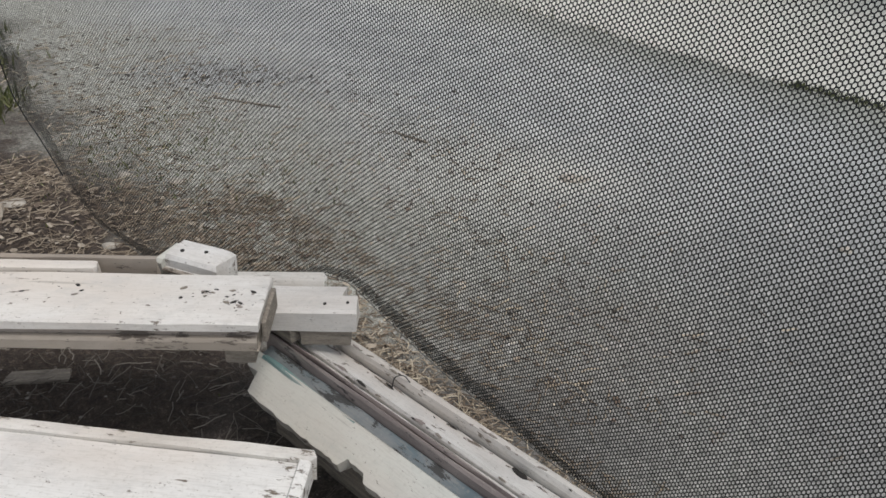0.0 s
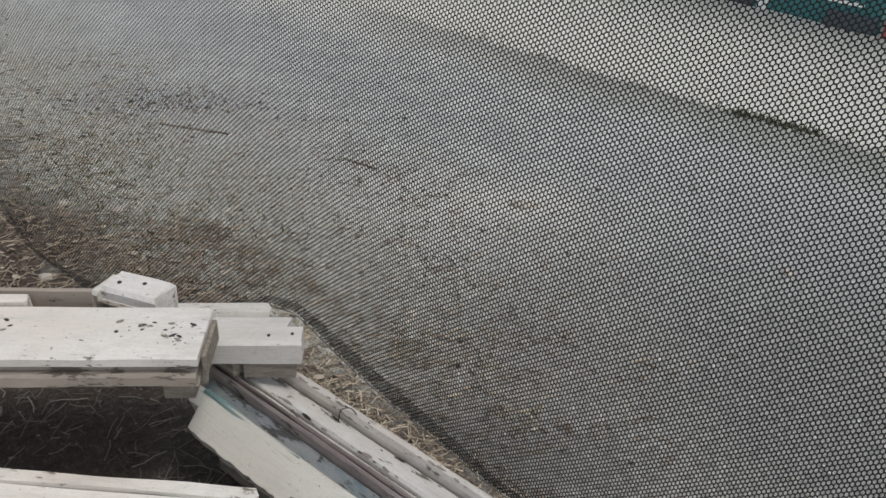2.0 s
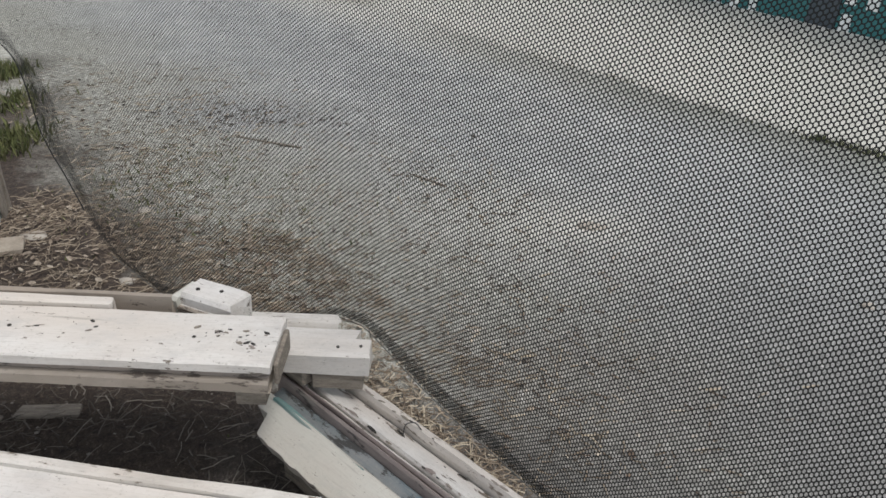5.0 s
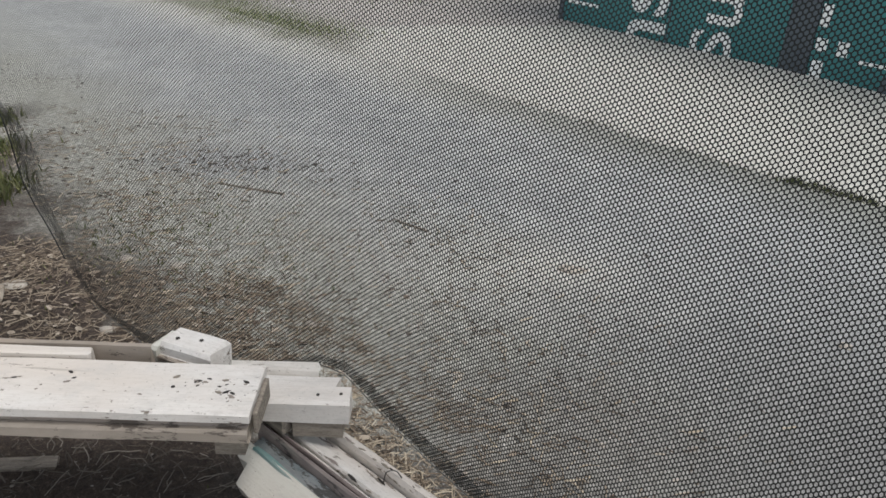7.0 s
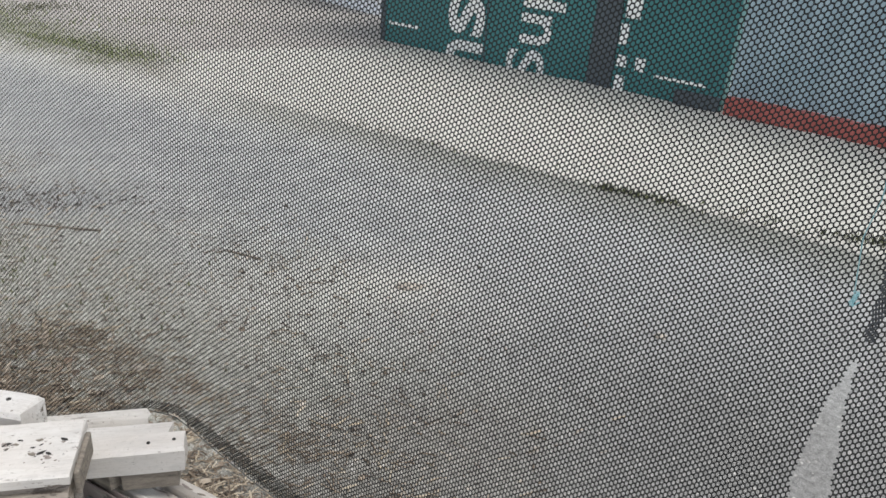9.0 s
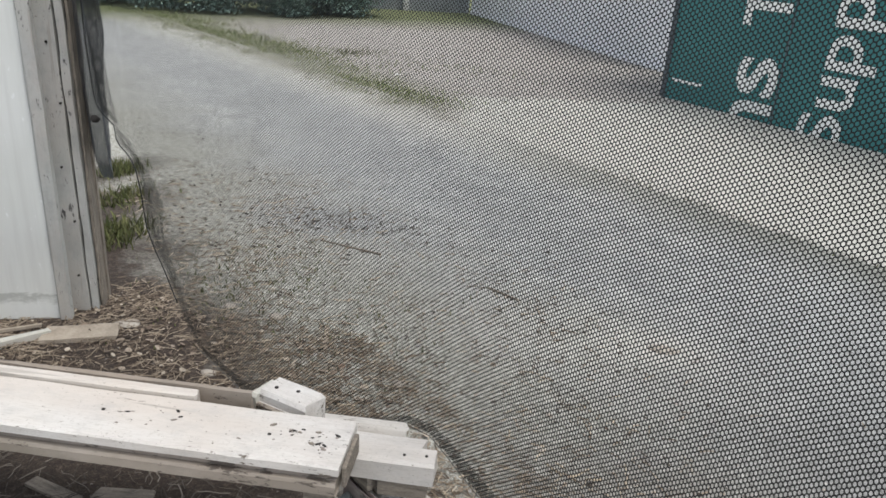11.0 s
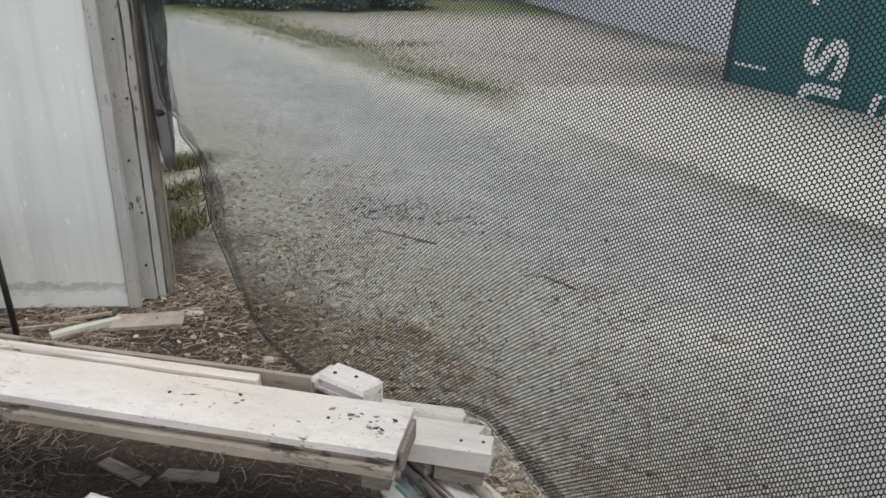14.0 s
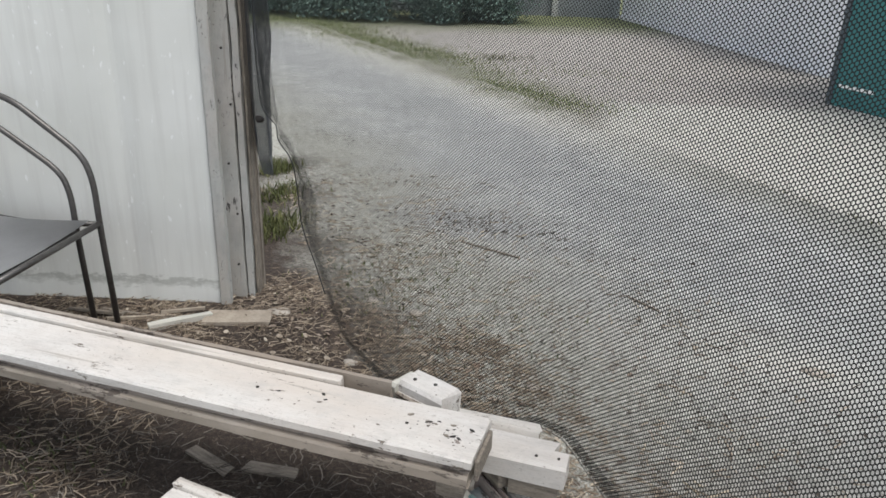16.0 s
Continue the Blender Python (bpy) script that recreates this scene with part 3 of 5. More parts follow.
def shrub(at, rad, tall, count, seed):
    """A bush: stems from the ground and a crown of single leaves in uneven clumps."""
    r = np.random.default_rng(seed)
    s = empty("shrub", Matrix.Translation(at))
    tagged(s, "dense shrub at the end of the drive, haze put into its pale blue-green", "shrub", "shrubs along the fence")
    clumps = r.normal(0, 1, (26, 3))
    clumps /= np.linalg.norm(clumps, axis=1, keepdims=True)
    clumps *= r.uniform(0.45, 0.95, (26, 1))
    clumps = clumps * (rad, rad * 0.8, tall * 0.5) + (0, 0, tall * 0.5)
    pick = r.integers(0, 26, count)
    off = r.normal(0, 0.3, (count, 3)) * (rad * 0.55, rad * 0.5, tall * 0.3)
    p = clumps[pick] + off
    p[:, 2] = np.abs(p[:, 2] * 1.05 - 0.16 * tall) + 0.02
    size = r.uniform(0.03, 0.065, (count, 1)) * np.ones(3)
    me = scatter("crown", LEAF_V, LEAF_F, p, r.uniform(0, 6.28, count), r.uniform(-0.9, 0.9, count), size, M_leaf, r.uniform(-0.9, 0.9, count))
    crown = new("crown", me)
    crown.parent = s
    for k in range(5):
        g = r.uniform(-0.25, 0.25, 2) * rad
        top = (g[0] * 1.8, g[1] * 1.8, tall * 0.5)
        part("stem", tube([(g[0] * 0.4, g[1] * 0.4, -0.02), (g[0], g[1], tall * 0.3), top], 0.009, 7), M_bark, s, smooth=True)


build_fence()
for k, (x, y, r_, h_) in enumerate(((-4.6, 11.35, 0.7, 1.2), (-5.25, 10.75, 0.8, 1.35), (-6.0, 10.35, 0.85, 1.5), (-6.9, 10.3, 0.85, 1.5), (-8.0, 10.4, 0.9, 1.7), (-9.2, 10.3, 0.95, 1.8))):
    shrub((x, y, STEP_UP), r_, h_, 11000, 20 + k)

M_olive = varied("olive_blades", (0.05, 0.06, 0.025), (0.1, 0.115, 0.045), (0.17, 0.17, 0.09))
BLADE_V, BLADE_F = ((-0.06, 0, 0), (0.06, 0, 0), (0.045, 0.12, 0.55), (0.0, 0.38, 1.0)), ((0, 1, 2, 3),)


def grass_patch(name, label, pts, tall, material=None):
    n = len(pts)
    p = np.column_stack([pts, np.full(n, 0.0)])
    p[:, 2] = height(p[:, 0], p[:, 1]) + STEP_UP * ((0.604 * p[:, 0] + 0.797 * p[:, 1]) > 3.4) - 0.006
    h = rng.uniform(0.45, 1.0, n) * tall
    w = np.full(n, 0.05) * rng.uniform(0.6, 1.3, n)
    me = scatter(name, BLADE_V, BLADE_F, p, rng.uniform(0, 6.28, n), rng.uniform(-0.4, 0.4, n), np.column_stack([w, h, h]), material or M_grass)
    return tagged(new(name, me), label, "grass", kind="stuff")


def band(n, a, b, spread):
    """Points scattered along a line, thickest on it."""
    t = rng.uniform(0, 1, n)[:, None]
    clump = np.sin(t * 37) * 0.3 + np.sin(t * 91 + 1) * 0.25
    return np.array(a) * (1 - t) + np.array(b) * t + rng.normal(0, 1, (n, 2)) * spread * (0.7 + clump)


grass_patch("verge_grass", "low green grass along the gravel drive", np.concatenate([
    band(600, (-2.5, 6.5), (-3.4, 7.3), (0.3, 0.25)), band(5600, (-3.3, 7.2), (-5.6, 8.5), (0.5, 0.3)), band(1500, (-1.5, 5.65), (-2.6, 6.3), (0.24, 0.2)), band(300, (-2.6, 7.2), (-1.4, 7.4), (0.4, 0.3)),
    band(5000, (-5.2, 8.7), (-8.5, 10.2), (0.5, 0.35))]), 0.034)
grass_patch("edge_tuft", "thin olive tufts along the edge of the drive", np.concatenate([
    band(520, (1.04, 3.40), (1.36, 3.19), (0.03, 0.02)), band(160, (1.36, 3.19), (1.95, 2.8), (0.04, 0.02)), band(140, (-0.4, 4.52), (1.0, 3.44), (0.04, 0.02)),
    band(560, (1.95, 2.85), (2.6, 2.42), (0.05, 0.03))]), 0.045, M_olive)
grass_patch("post_weeds", "yellow-green weeds growing behind the post", np.concatenate([
    rng.normal(0, 1, (700, 2)) * (0.06, 0.09) + (-2.0, 2.5), rng.normal(0, 1, (300, 2)) * (0.05, 0.09) + (-2.24, 2.86), rng.normal(0, 1, (380, 2)) * (0.045, 0.08) + (-2.49, 3.22)]), 0.07, M_weed)
grass_patch("heap_weeds", "low dull weeds at the open end of the heap", rng.normal(0, 1, (130, 2)) * (0.1, 0.07) + (-1.53, 1.03), 0.035, M_olive)
grass_patch("dirt_weeds", "sparse low weeds in the dirt beyond the screen", np.concatenate([
    rng.normal(0, 1, (500, 2)) * (0.16, 0.16) + (-1.3, 2.35), rng.normal(0, 1, (320, 2)) * (0.3, 0.2) + (-0.9, 2.1)]), 0.026, M_weed)
fl = empty("flower", Matrix.Translation((-2.03, 6.17, STEP_UP)))
tagged(fl, "small white flower in the verge grass", "flower")
part("stem", tube([(0, 0, 0), (0.005, 0, 0.08)], 0.002, 5), M_grass, fl)
bm = bmesh.new()
for k in range(6):
    a = k * math.pi / 3
    c0 = bm.verts.new((0, 0, 0.08))
    q = [bm.verts.new((math.cos(a + d) * rr, math.sin(a + d) * rr, 0.085)) for d, rr in ((-0.4, 0.02), (0, 0.032), (0.4, 0.02))]
    bm.faces.new((c0, *q))
part("blossom", bm, M_letter, fl, "white petals")


# ---- sheet panel and post that carry the screen ----
PA, PB = Vector((-2.387, 1.579, 0)), Vector((-1.668, 1.903, 0))
PWAY = (PB - PA).normalized()


def build_panel():
    p = empty("sheet_panel", frame3(PB, PWAY))
    tagged(p, "chalky grey-white sheet panel standing on bare earth", "panel")
    # a sheet with shallow folds running up it
    bm = bmesh.new()
    xs = np.linspace(-1.3, -0.035, 80)
    rows = []
    for t in (0.0, 0.012):
        for z in np.linspace(0.0, 2.0, 21):
            rows.append([bm.verts.new((x, t + 0.006 * math.exp(-((x + 0.3) / 0.035) ** 2) - 0.006 * math.exp(-((x + 0.72) / 0.06) ** 2) + 0.0012 * math.sin(x * 11 + z), z)) for x in xs])
    for s in (0, 21):
        for a, b in zip(rows[s:s + 20], rows[s + 1:s + 21]):
            for k in range(len(xs) - 1):
                bm.faces.new((a[k], a[k + 1], b[k + 1], b[k]))
    for a, b in ((rows[0], rows[21]), (rows[20], rows[41])):
        for k in range(len(xs) - 1):
            bm.faces.new((a[k], a[k + 1], b[k + 1], b[k]))
    for k in (0, -1):
        for i in range(20):
            bm.faces.new((rows[i][k], rows[i + 1][k], rows[i + 22][k], rows[i + 21][k]))
    part("sheet", bm, M_panel, p)
    part("edge_strip", extrude_profile([(0.0, -0.036), (0.02, -0.036), (0.02, 0.0), (-0.004, 0.0), (-0.006, -0.03)], 0, 2.0, 40, 0.003, 2), M_postpaint, p, "flaking edge batten").matrix_local = Matrix(((0, 0, 1, 0), (0, 1, 0, -0.006), (1, 0, 0, 0), (0, 0, 0, 1)))
    post = empty("wooden_post", frame3(PB + PWAY * 0.0 + Vector((-0.02, 0.075, 0)), PWAY))
    tagged(post, "white-painted timber post with flaking paint and deep grooves", "post")
    up = Matrix(((0, 0, 1, 0), (0, 1, 0, 0), (1, 0, 0, 0), (0, 0, 0, 1)))
    for nm, x0, x1, y0, y1, mat in (("board", -0.045, 0.022, -0.02, 0.05, M_postpaint), ("board", 0.028, 0.048, -0.014, 0.05, M_postpaint), ("bead", 0.052, 0.06, 0.0, 0.05, M_timber), ("back_board", -0.04, 0.064, 0.054, 0.075, M_timber)):
        bm = extrude_profile([(y0, x0), (y1, x0), (y1, x1), (y0, x1)], 0.0, 2.1, 60, 0.0035, int(x0 * 999), 0.004)
        part(nm, bm, mat, post).matrix_local = up
    for z in (0.12, 0.3, 0.47, 0.66, 0.83, 0.97):
        part("nail", tube([(0.005 + 0.01 * math.sin(z * 50), -0.024, z), (0.005 + 0.01 * math.sin(z * 50), -0.015, z)], 0.004, 6), M_hole, post)
    return post


build_panel()


# ---- the net screen ----
NET_A, NET_B, NET_LONG = Vector((-1.56, 1.985)), Vector((0.9, 0.6)), 3.1
NWAY = (NET_B - NET_A).normalized()
NOUT = Vector((-NWAY.y, NWAY.x))


def net_surface(u, z, extra=0.0):
    """The hanging screen: stretched nearly flat from the post, with slack ripples, pushed out by the rail's corner."""
    u, z = np.asarray(u, float), np.asarray(z, float)
    o = 0.006 * np.sin(u * 5 + z * 4) + 0.003 * np.sin(u * 13 - z * 7) + extra
    o = o + 0.012 * np.exp(-((u - 1.32) / 0.16) ** 2 - ((z - 0.29) / 0.14) ** 2)
    o = o + np.clip(1 - u / 0.3, 0, 1) * 0.012 * np.sin(u * 55 + z * 6)
    return np.stack([NET_A.x + NWAY.x * u + NOUT.x * o, NET_A.y + NWAY.y * u + NOUT.y * o, z + 0 * u], -1)


def hem_at(z):
    """How far from the post the loose side edge hangs."""
    return np.interp(z, [0.09, 0.13, 0.19, 0.25, 0.3, 0.365, 0.42, 0.47, 0.52, 0.56, 0.6, 0.63, 0.68], [0.52, 0.46, 0.4, 0.34, 0.285, 0.24, 0.236, 0.236, 0.222, 0.175, 0.11, 0.05, 0.0])


def foot_at(u):
    """The foot: it swings clear of the ground and is caught up on the corner of the rail."""
    return np.interp(u, [0.45, 0.55, 0.72, 0.85, 1.05, 1.2, 1.3, 1.37, 1.42, 1.5, 1.6, 1.7, 1.8, 1.96, 2.2, 2.6, 3.1], [0.1, 0.085, 0.07, 0.08, 0.14, 0.22, 0.272, 0.284, 0.27, 0.24, 0.198, 0.17, 0.143, 0.118, 0.1, 0.095, 0.09])


def tear_centre(z):
    return np.interp(z, [0.1, 0.465, 0.57, 0.62, 0.668, 0.74], [2.37, 2.346, 2.338, 2.336, 2.335, 2.338])


def tear_half(z):
    return np.interp(z, [0.1, 0.465, 0.57, 0.62, 0.668, 0.74], [0.04, 0.024, 0.018, 0.014, 0.0075, 0.0])


def seam_at(z):
    return np.interp(z, [0.74, 0.805, 0.867, 0.926, 0.98, 1.05, 1.42], [2.338, 2.339, 2.33, 2.325, 2.318, 2.312, 2.3])


TEAR_TOP = 0.74
TALL, TURN = 1.26, math.radians(27)
# the knit is drawn out towards the loose foot
WU = np.linspace(-0.6, 4.0, 300)
WS = np.concatenate([[0], np.cumsum(np.diff(WU) / np.interp(WU[1:], [0.6, 1.2, 1.7], [0.82, 0.9, 1.0]))]) - 0.6
WZ = np.linspace(-0.5, 2.0, 200)
WT = np.concatenate([[0], np.cumsum(np.diff(WZ) / np.interp(WZ[1:], [0.4, 0.6, 0.7, 0.82, 0.92], [1.4, 1.36, 1.22, 1.06, 1.0]))]) - 0.5
# and pulled askew near the top
SHEAR = np.concatenate([[0], np.cumsum(np.diff(WZ) * np.interp(WZ[1:], [0.6, 0.85], [0.03, 0.13]))])


def lattice(u0, u1, z0, z1, keep, pitch=0.0051, open_=0.735, extra=0.0):
    """A sheet of knitted six-sided holes: a bar for each side, a web at each joint."""
    row = pitch * 0.866
    wide, high = (u1 - u0) * 0.5 + 0.75, (z1 - z0) * 0.5 / TALL + 0.2
    co, si = math.cos(TURN), math.sin(TURN)
    half_a, half_b = wide * co + high * si, wide * si + high * co
    nu, nz = int(2 * half_a / pitch), int(2 * half_b / row)

    def place(a, b):
        s = np.interp((u0 + u1) * 0.5, WU, WS) + a * co - b * si
        w = np.interp((z0 + z1) * 0.5, WZ, WT) + (a * si + b * co) * TALL
        z = np.interp(w, WT, WZ)
        return np.interp(s, WS, WU) + np.interp(z, WZ, SHEAR), z
    j, i = np.meshgrid(np.arange(nz), np.arange(nu), indexing="ij")
    ca, cb = (i + 0.5 * (j % 2)) * pitch - half_a, j * row - half_b
    cu, cz = place(ca, cb)
    ok = keep(cu, cz) & (cz > z0) & (cz < z1) & (cu > u0) & (cu < u1)
    ang = np.radians(30 + 60 * np.arange(6))
    thin = np.interp(cu, [0.6, 1.2, 1.6, 2.3], [0.06, 0.035, -0.015, -0.025]) * (pitch > 0.005)
    r = (pitch / math.sqrt(3) * (open_ + thin))[..., None]
    iu, iz = place(ca[..., None] + r * np.cos(ang), cb[..., None] + r * np.sin(ang))
    v = net_surface(iu, iz, extra).reshape(-1, 3)
    idx = (j * nu + i) * 6
    quads, tris = [], []

    def at(jj, ii):
        inside = (jj >= 0) & (jj < nz) & (ii >= 0) & (ii < nu)
        jc, ic = np.clip(jj, 0, nz - 1), np.clip(ii, 0, nu - 1)
        return idx[jc, ic], inside & ok[jc, ic]
    odd = j % 2
    right, r_ok = at(j, i + 1)
    upr, ur_ok = at(j + 1, i + odd)
    upl, ul_ok = at(j + 1, i + odd - 1)
    # corners: 0 upper right, 1 top, 2 upper left, 3 lower left, 4 bottom, 5 lower right
    m = ok & r_ok
    quads.append(np.stack([idx + 5, right + 3, right + 2, idx + 0], -1)[m])
    m = ok & ur_ok
    quads.append(np.stack([idx + 0, upr + 4, upr + 3, idx + 1], -1)[m])
    m = ok & ul_ok
    quads.append(np.stack([idx + 1, upl + 5, upl + 4, idx + 2], -1)[m])
    m = ok & r_ok & ur_ok
    tris.append(np.stack([idx + 0, right + 2, upr + 4], -1)[m])
    m = ok & ur_ok & ul_ok
    tris.append(np.stack([idx + 1, upr + 3, upl + 5], -1)[m])
    q, t3 = np.concatenate(quads), np.concatenate(tris)
    used = np.zeros(len(v), bool)
    used[q.ravel()] = True
    used[t3.ravel()] = True
    new_i = np.cumsum(used) - 1
    return v[used], new_i[q], new_i[t3]


def net_mesh(name, material, *args, **kw):
    v, q, t3 = lattice(*args, **kw)
    me = bpy.data.meshes.new(name)
    me.vertices.add(len(v))
    me.vertices.foreach_set("co", v.astype(np.float32).ravel())
    me.loops.add(len(q) * 4 + len(t3) * 3)
    me.loops.foreach_set("vertex_index", np.concatenate([q.ravel(), t3.ravel()]).astype(np.int32))
    me.polygons.add(len(q) + len(t3))
    me.polygons.foreach_set("loop_start", np.concatenate([np.arange(len(q)) * 4, len(q) * 4 + np.arange(len(t3)) * 3]).astype(np.int32))
    me.update(calc_edges=True)
    me.materials.append(material)
    return me


def build_net():
    net = empty("net_screen", Matrix.Identity(4))
    tagged(net, "dark grey knitted mesh screen, torn at one seam", "net")

    def layer(name, label, material, *args, **kw):
        o = new(name, net_mesh(name, material, *args, **kw))
        o.parent = net
        tagged(o, label, kind="stuff")

    def inside(u, z):
        return (u > hem_at(z)) & (z > foot_at(u)) & (u < NET_LONG)
    layer("mesh", "fine six-sided mesh", M_net, -0.1, NET_LONG + 0.1, 0.05, 1.42, lambda u, z: inside(u, z) & ~((z < TEAR_TOP) & (np.abs(u - tear_centre(z)) < tear_half(z))))
    # doubled cloth along the loose side edge and the foot
    wide = lambda z: np.interp(z, [0.1, 0.2, 0.3, 0.45, 0.6, 0.8, 1.4], [0.03, 0.045, 0.09, 0.11, 0.07, 0.05, 0.04]) + 0.006 * np.sin(z * 31)
    layer("side_hem", "gathered double edge", M_hem, -0.2, 0.8, 0.05, 1.42, lambda u, z: inside(u, z) & (u < hem_at(z) + wide(z)), 0.0027, 0.79, 0.006)
    layer("side_hem", "gathered double edge", M_hem, -0.2, 0.8, 0.05, 1.42, lambda u, z: inside(u, z) & (u < hem_at(z) + 0.3 * wide(z)), 0.0031, 0.86, 0.011)
    layer("foot_hem", "turned-up double hem along the foot", M_hem, 0.4, NET_LONG, 0.05, 0.5, lambda u, z: inside(u, z) & (z < foot_at(u) + 0.03 + 0.012 * np.sin(u * 9)) & (np.abs(u - tear_centre(z)) > tear_half(z)), 0.0029, 0.66, 0.004)
    # spare cloth gathered behind the post, hanging to knee height
    layer("gathered_fold", "spare net gathered behind the post", M_fold, -0.25, 0.2, 0.43, 1.42, lambda u, z: (u > -0.14) & (z > 0.46 + 0.05 * np.sin(u * 45)) & (u < 0.03 + 0.04 * np.clip((z - 0.6) / 0.4, 0, 1) + 0.012 * np.sin(z * 14)), 0.003, 0.42, 0.012)
    # overlap where two widths are sewn together
    layer("seam_overlap", "doubled overlap at the seam", M_fold, 2.1, 2.6, 0.755, 1.42, lambda u, z: np.abs(u - seam_at(z) - 0.005 - 0.0015 * np.sin(z * 70)) < 0.007 + 0.05 * np.clip(z - 0.84, 0, 0.5), 0.0047, 0.6, -0.004)
    layer("seam_overlap", "doubled overlap at the seam", M_fold, 2.1, 2.6, 0.8, 1.42, lambda u, z: np.abs(u - seam_at(z) - 0.008) < 0.003 + 0.04 * np.clip(z - 0.84, 0, 0.5), 0.0051, 0.66, -0.007)
    z = np.linspace(0.19, 1.42, 90)
    part("edge_cord", tube([tuple(p) for p in net_surface(hem_at(z), z)], 0.0018, 6), M_net, net, "dark drawn edge", smooth=True)
    u = np.linspace(0.5, NET_LONG, 160)
    part("foot_cord", tube([tuple(p) for p in net_surface(u, foot_at(u))], 0.001, 6), M_hem, net, smooth=True)
    u = np.linspace(0.0, NET_LONG, 60)
    part("top_cord", tube([tuple(p) for p in net_surface(u, np.full(60, 1.42))], 0.006, 6), M_cord, net, smooth=True)
    # pale thread loose at the seam, ending in a ravelled knot
    zz = np.linspace(0.8, 0.998, 26)
    tu = np.interp(zz, [0.8, 0.87, 0.913, 0.952, 0.98, 0.998], [2.317, 2.307, 2.312, 2.309, 2.313, 2.324])
    part("stitch", tube([tuple(p) for p in net_surface(tu, zz, -0.008)], 0.0006, 5), M_thread, net, "loose pale blue thread")
    for k in range(9):
        c = net_surface(2.318, 0.803, -0.006)
        a = k * 2.4
        e = [(c[0] + 0.006 * math.cos(a + s) * s, c[1] + 0.004 * math.sin(a * 1.7) * s, c[2] + 0.007 * math.sin(a + 1.3 * s)) for s in np.linspace(0, 1.3, 6)]
        part("knot_thread", tube(e, 0.0006, 5), M_thread, net)
    knot = rock((0.014, 0.012, 0.012), 4, 0.9)
    for v in knot.verts:
        v.co += Vector((-1.565, 1.975, 0.625))
    part("knot", knot, M_hole, net, "dark tied knot at the post", smooth=True)


build_net()


# ---- heap of old window joinery ----
B0 = Vector((-0.466, 1.224, 0))
BEAM = frame3(B0, (-0.99, -0.137, 0))      # x runs along the boards, y towards the camera


def drill(parent, spots, r=0.0035):
    for x, y, z in spots:
        part("nail_hole", tube([(x, y, z - 0.004), (x, y, z + 0.0006)], r, 8), M_hole, parent)


def build_board():
    b = empty("window_board", BEAM)
    tagged(b, "long white-painted frame board, paint flaking, lying on the heap", "board")
    top = [(0.0, 0.343), (0.0, 0.358), (0.003, 0.361), (0.129, 0.361), (0.132, 0.358), (0.132, 0.343)]
    part("face_board", extrude_profile(top, 0.0, 1.5, 90, 0.0016, 11, 0.004), M_white, b)
    part("rebate", extrude_profile([(0.02, 0.33), (0.02, 0.342), (0.119, 0.342), (0.123, 0.338), (0.124, 0.33)], 0.004, 1.5, 90, 0.0014, 15, 0.003), M_rebate, b, "bare worn rebate")
    part("fillet", extrude_profile([(0.02, 0.302), (0.02, 0.329), (0.124, 0.329), (0.131, 0.327), (0.133, 0.322), (0.133, 0.305), (0.129, 0.302)], 0.006, 1.5, 90, 0.0016, 16, 0.004), M_tan, b, "worn tan lower strip")
    part("back_lip", extrude_profile([(-0.026, 0.31), (-0.026, 0.365), (-0.022, 0.369), (-0.006, 0.369), (-0.003, 0.366), (-0.003, 0.31)], 0.3, 1.5, 70, 0.0018, 17, 0.006), M_white, b)
    part("back_edge", extrude_profile([(-0.046, 0.31), (-0.046, 0.363), (-0.042, 0.368), (-0.031, 0.368), (-0.028, 0.31)], 0.21, 1.5, 70, 0.002, 18, 0.008), M_tan, b, "bare brown back edge")
    part("end_block", box((-0.009, 0.022, 0.312), (-0.001, 0.118, 0.352)), M_timber, b, "grey worn end grain", bevel=0.003)
    part("packing", box((0.02, 0.03, 0.25), (0.07, 0.1, 0.304)), M_timber, b, "dark packing piece", bevel=0.002)
    drill(b, [(0.137, 0.068, 0.361), (0.44, 0.06, 0.361)])
    # flaked spots, thickest near the end
    r = random.Random(8)
    for k in range(64):
        lump = ((0.035, 0.05), (0.05, 0.075), (0.1, 0.06), (0.03, 0.085))[k % 4] if k < 44 else (r.uniform(0.05, 0.42), 0.07)
        x, y = abs(lump[0] + r.gauss(0, 0.011 if k < 44 else 0.06)) + 0.004, lump[1] + r.gauss(0, 0.009 if k < 44 else 0.02)
        big = r.random() ** 3
        part("flaked_spot", rock((0.0013 + 0.0058 * big, 0.0008 + 0.0028 * big, 0.0005), k, 0.3), (M_hole, M_timber, M_rebate)[k % 3], b).matrix_local = pose(x, y, 0.3612, 0, 0, r.uniform(-40, 40))


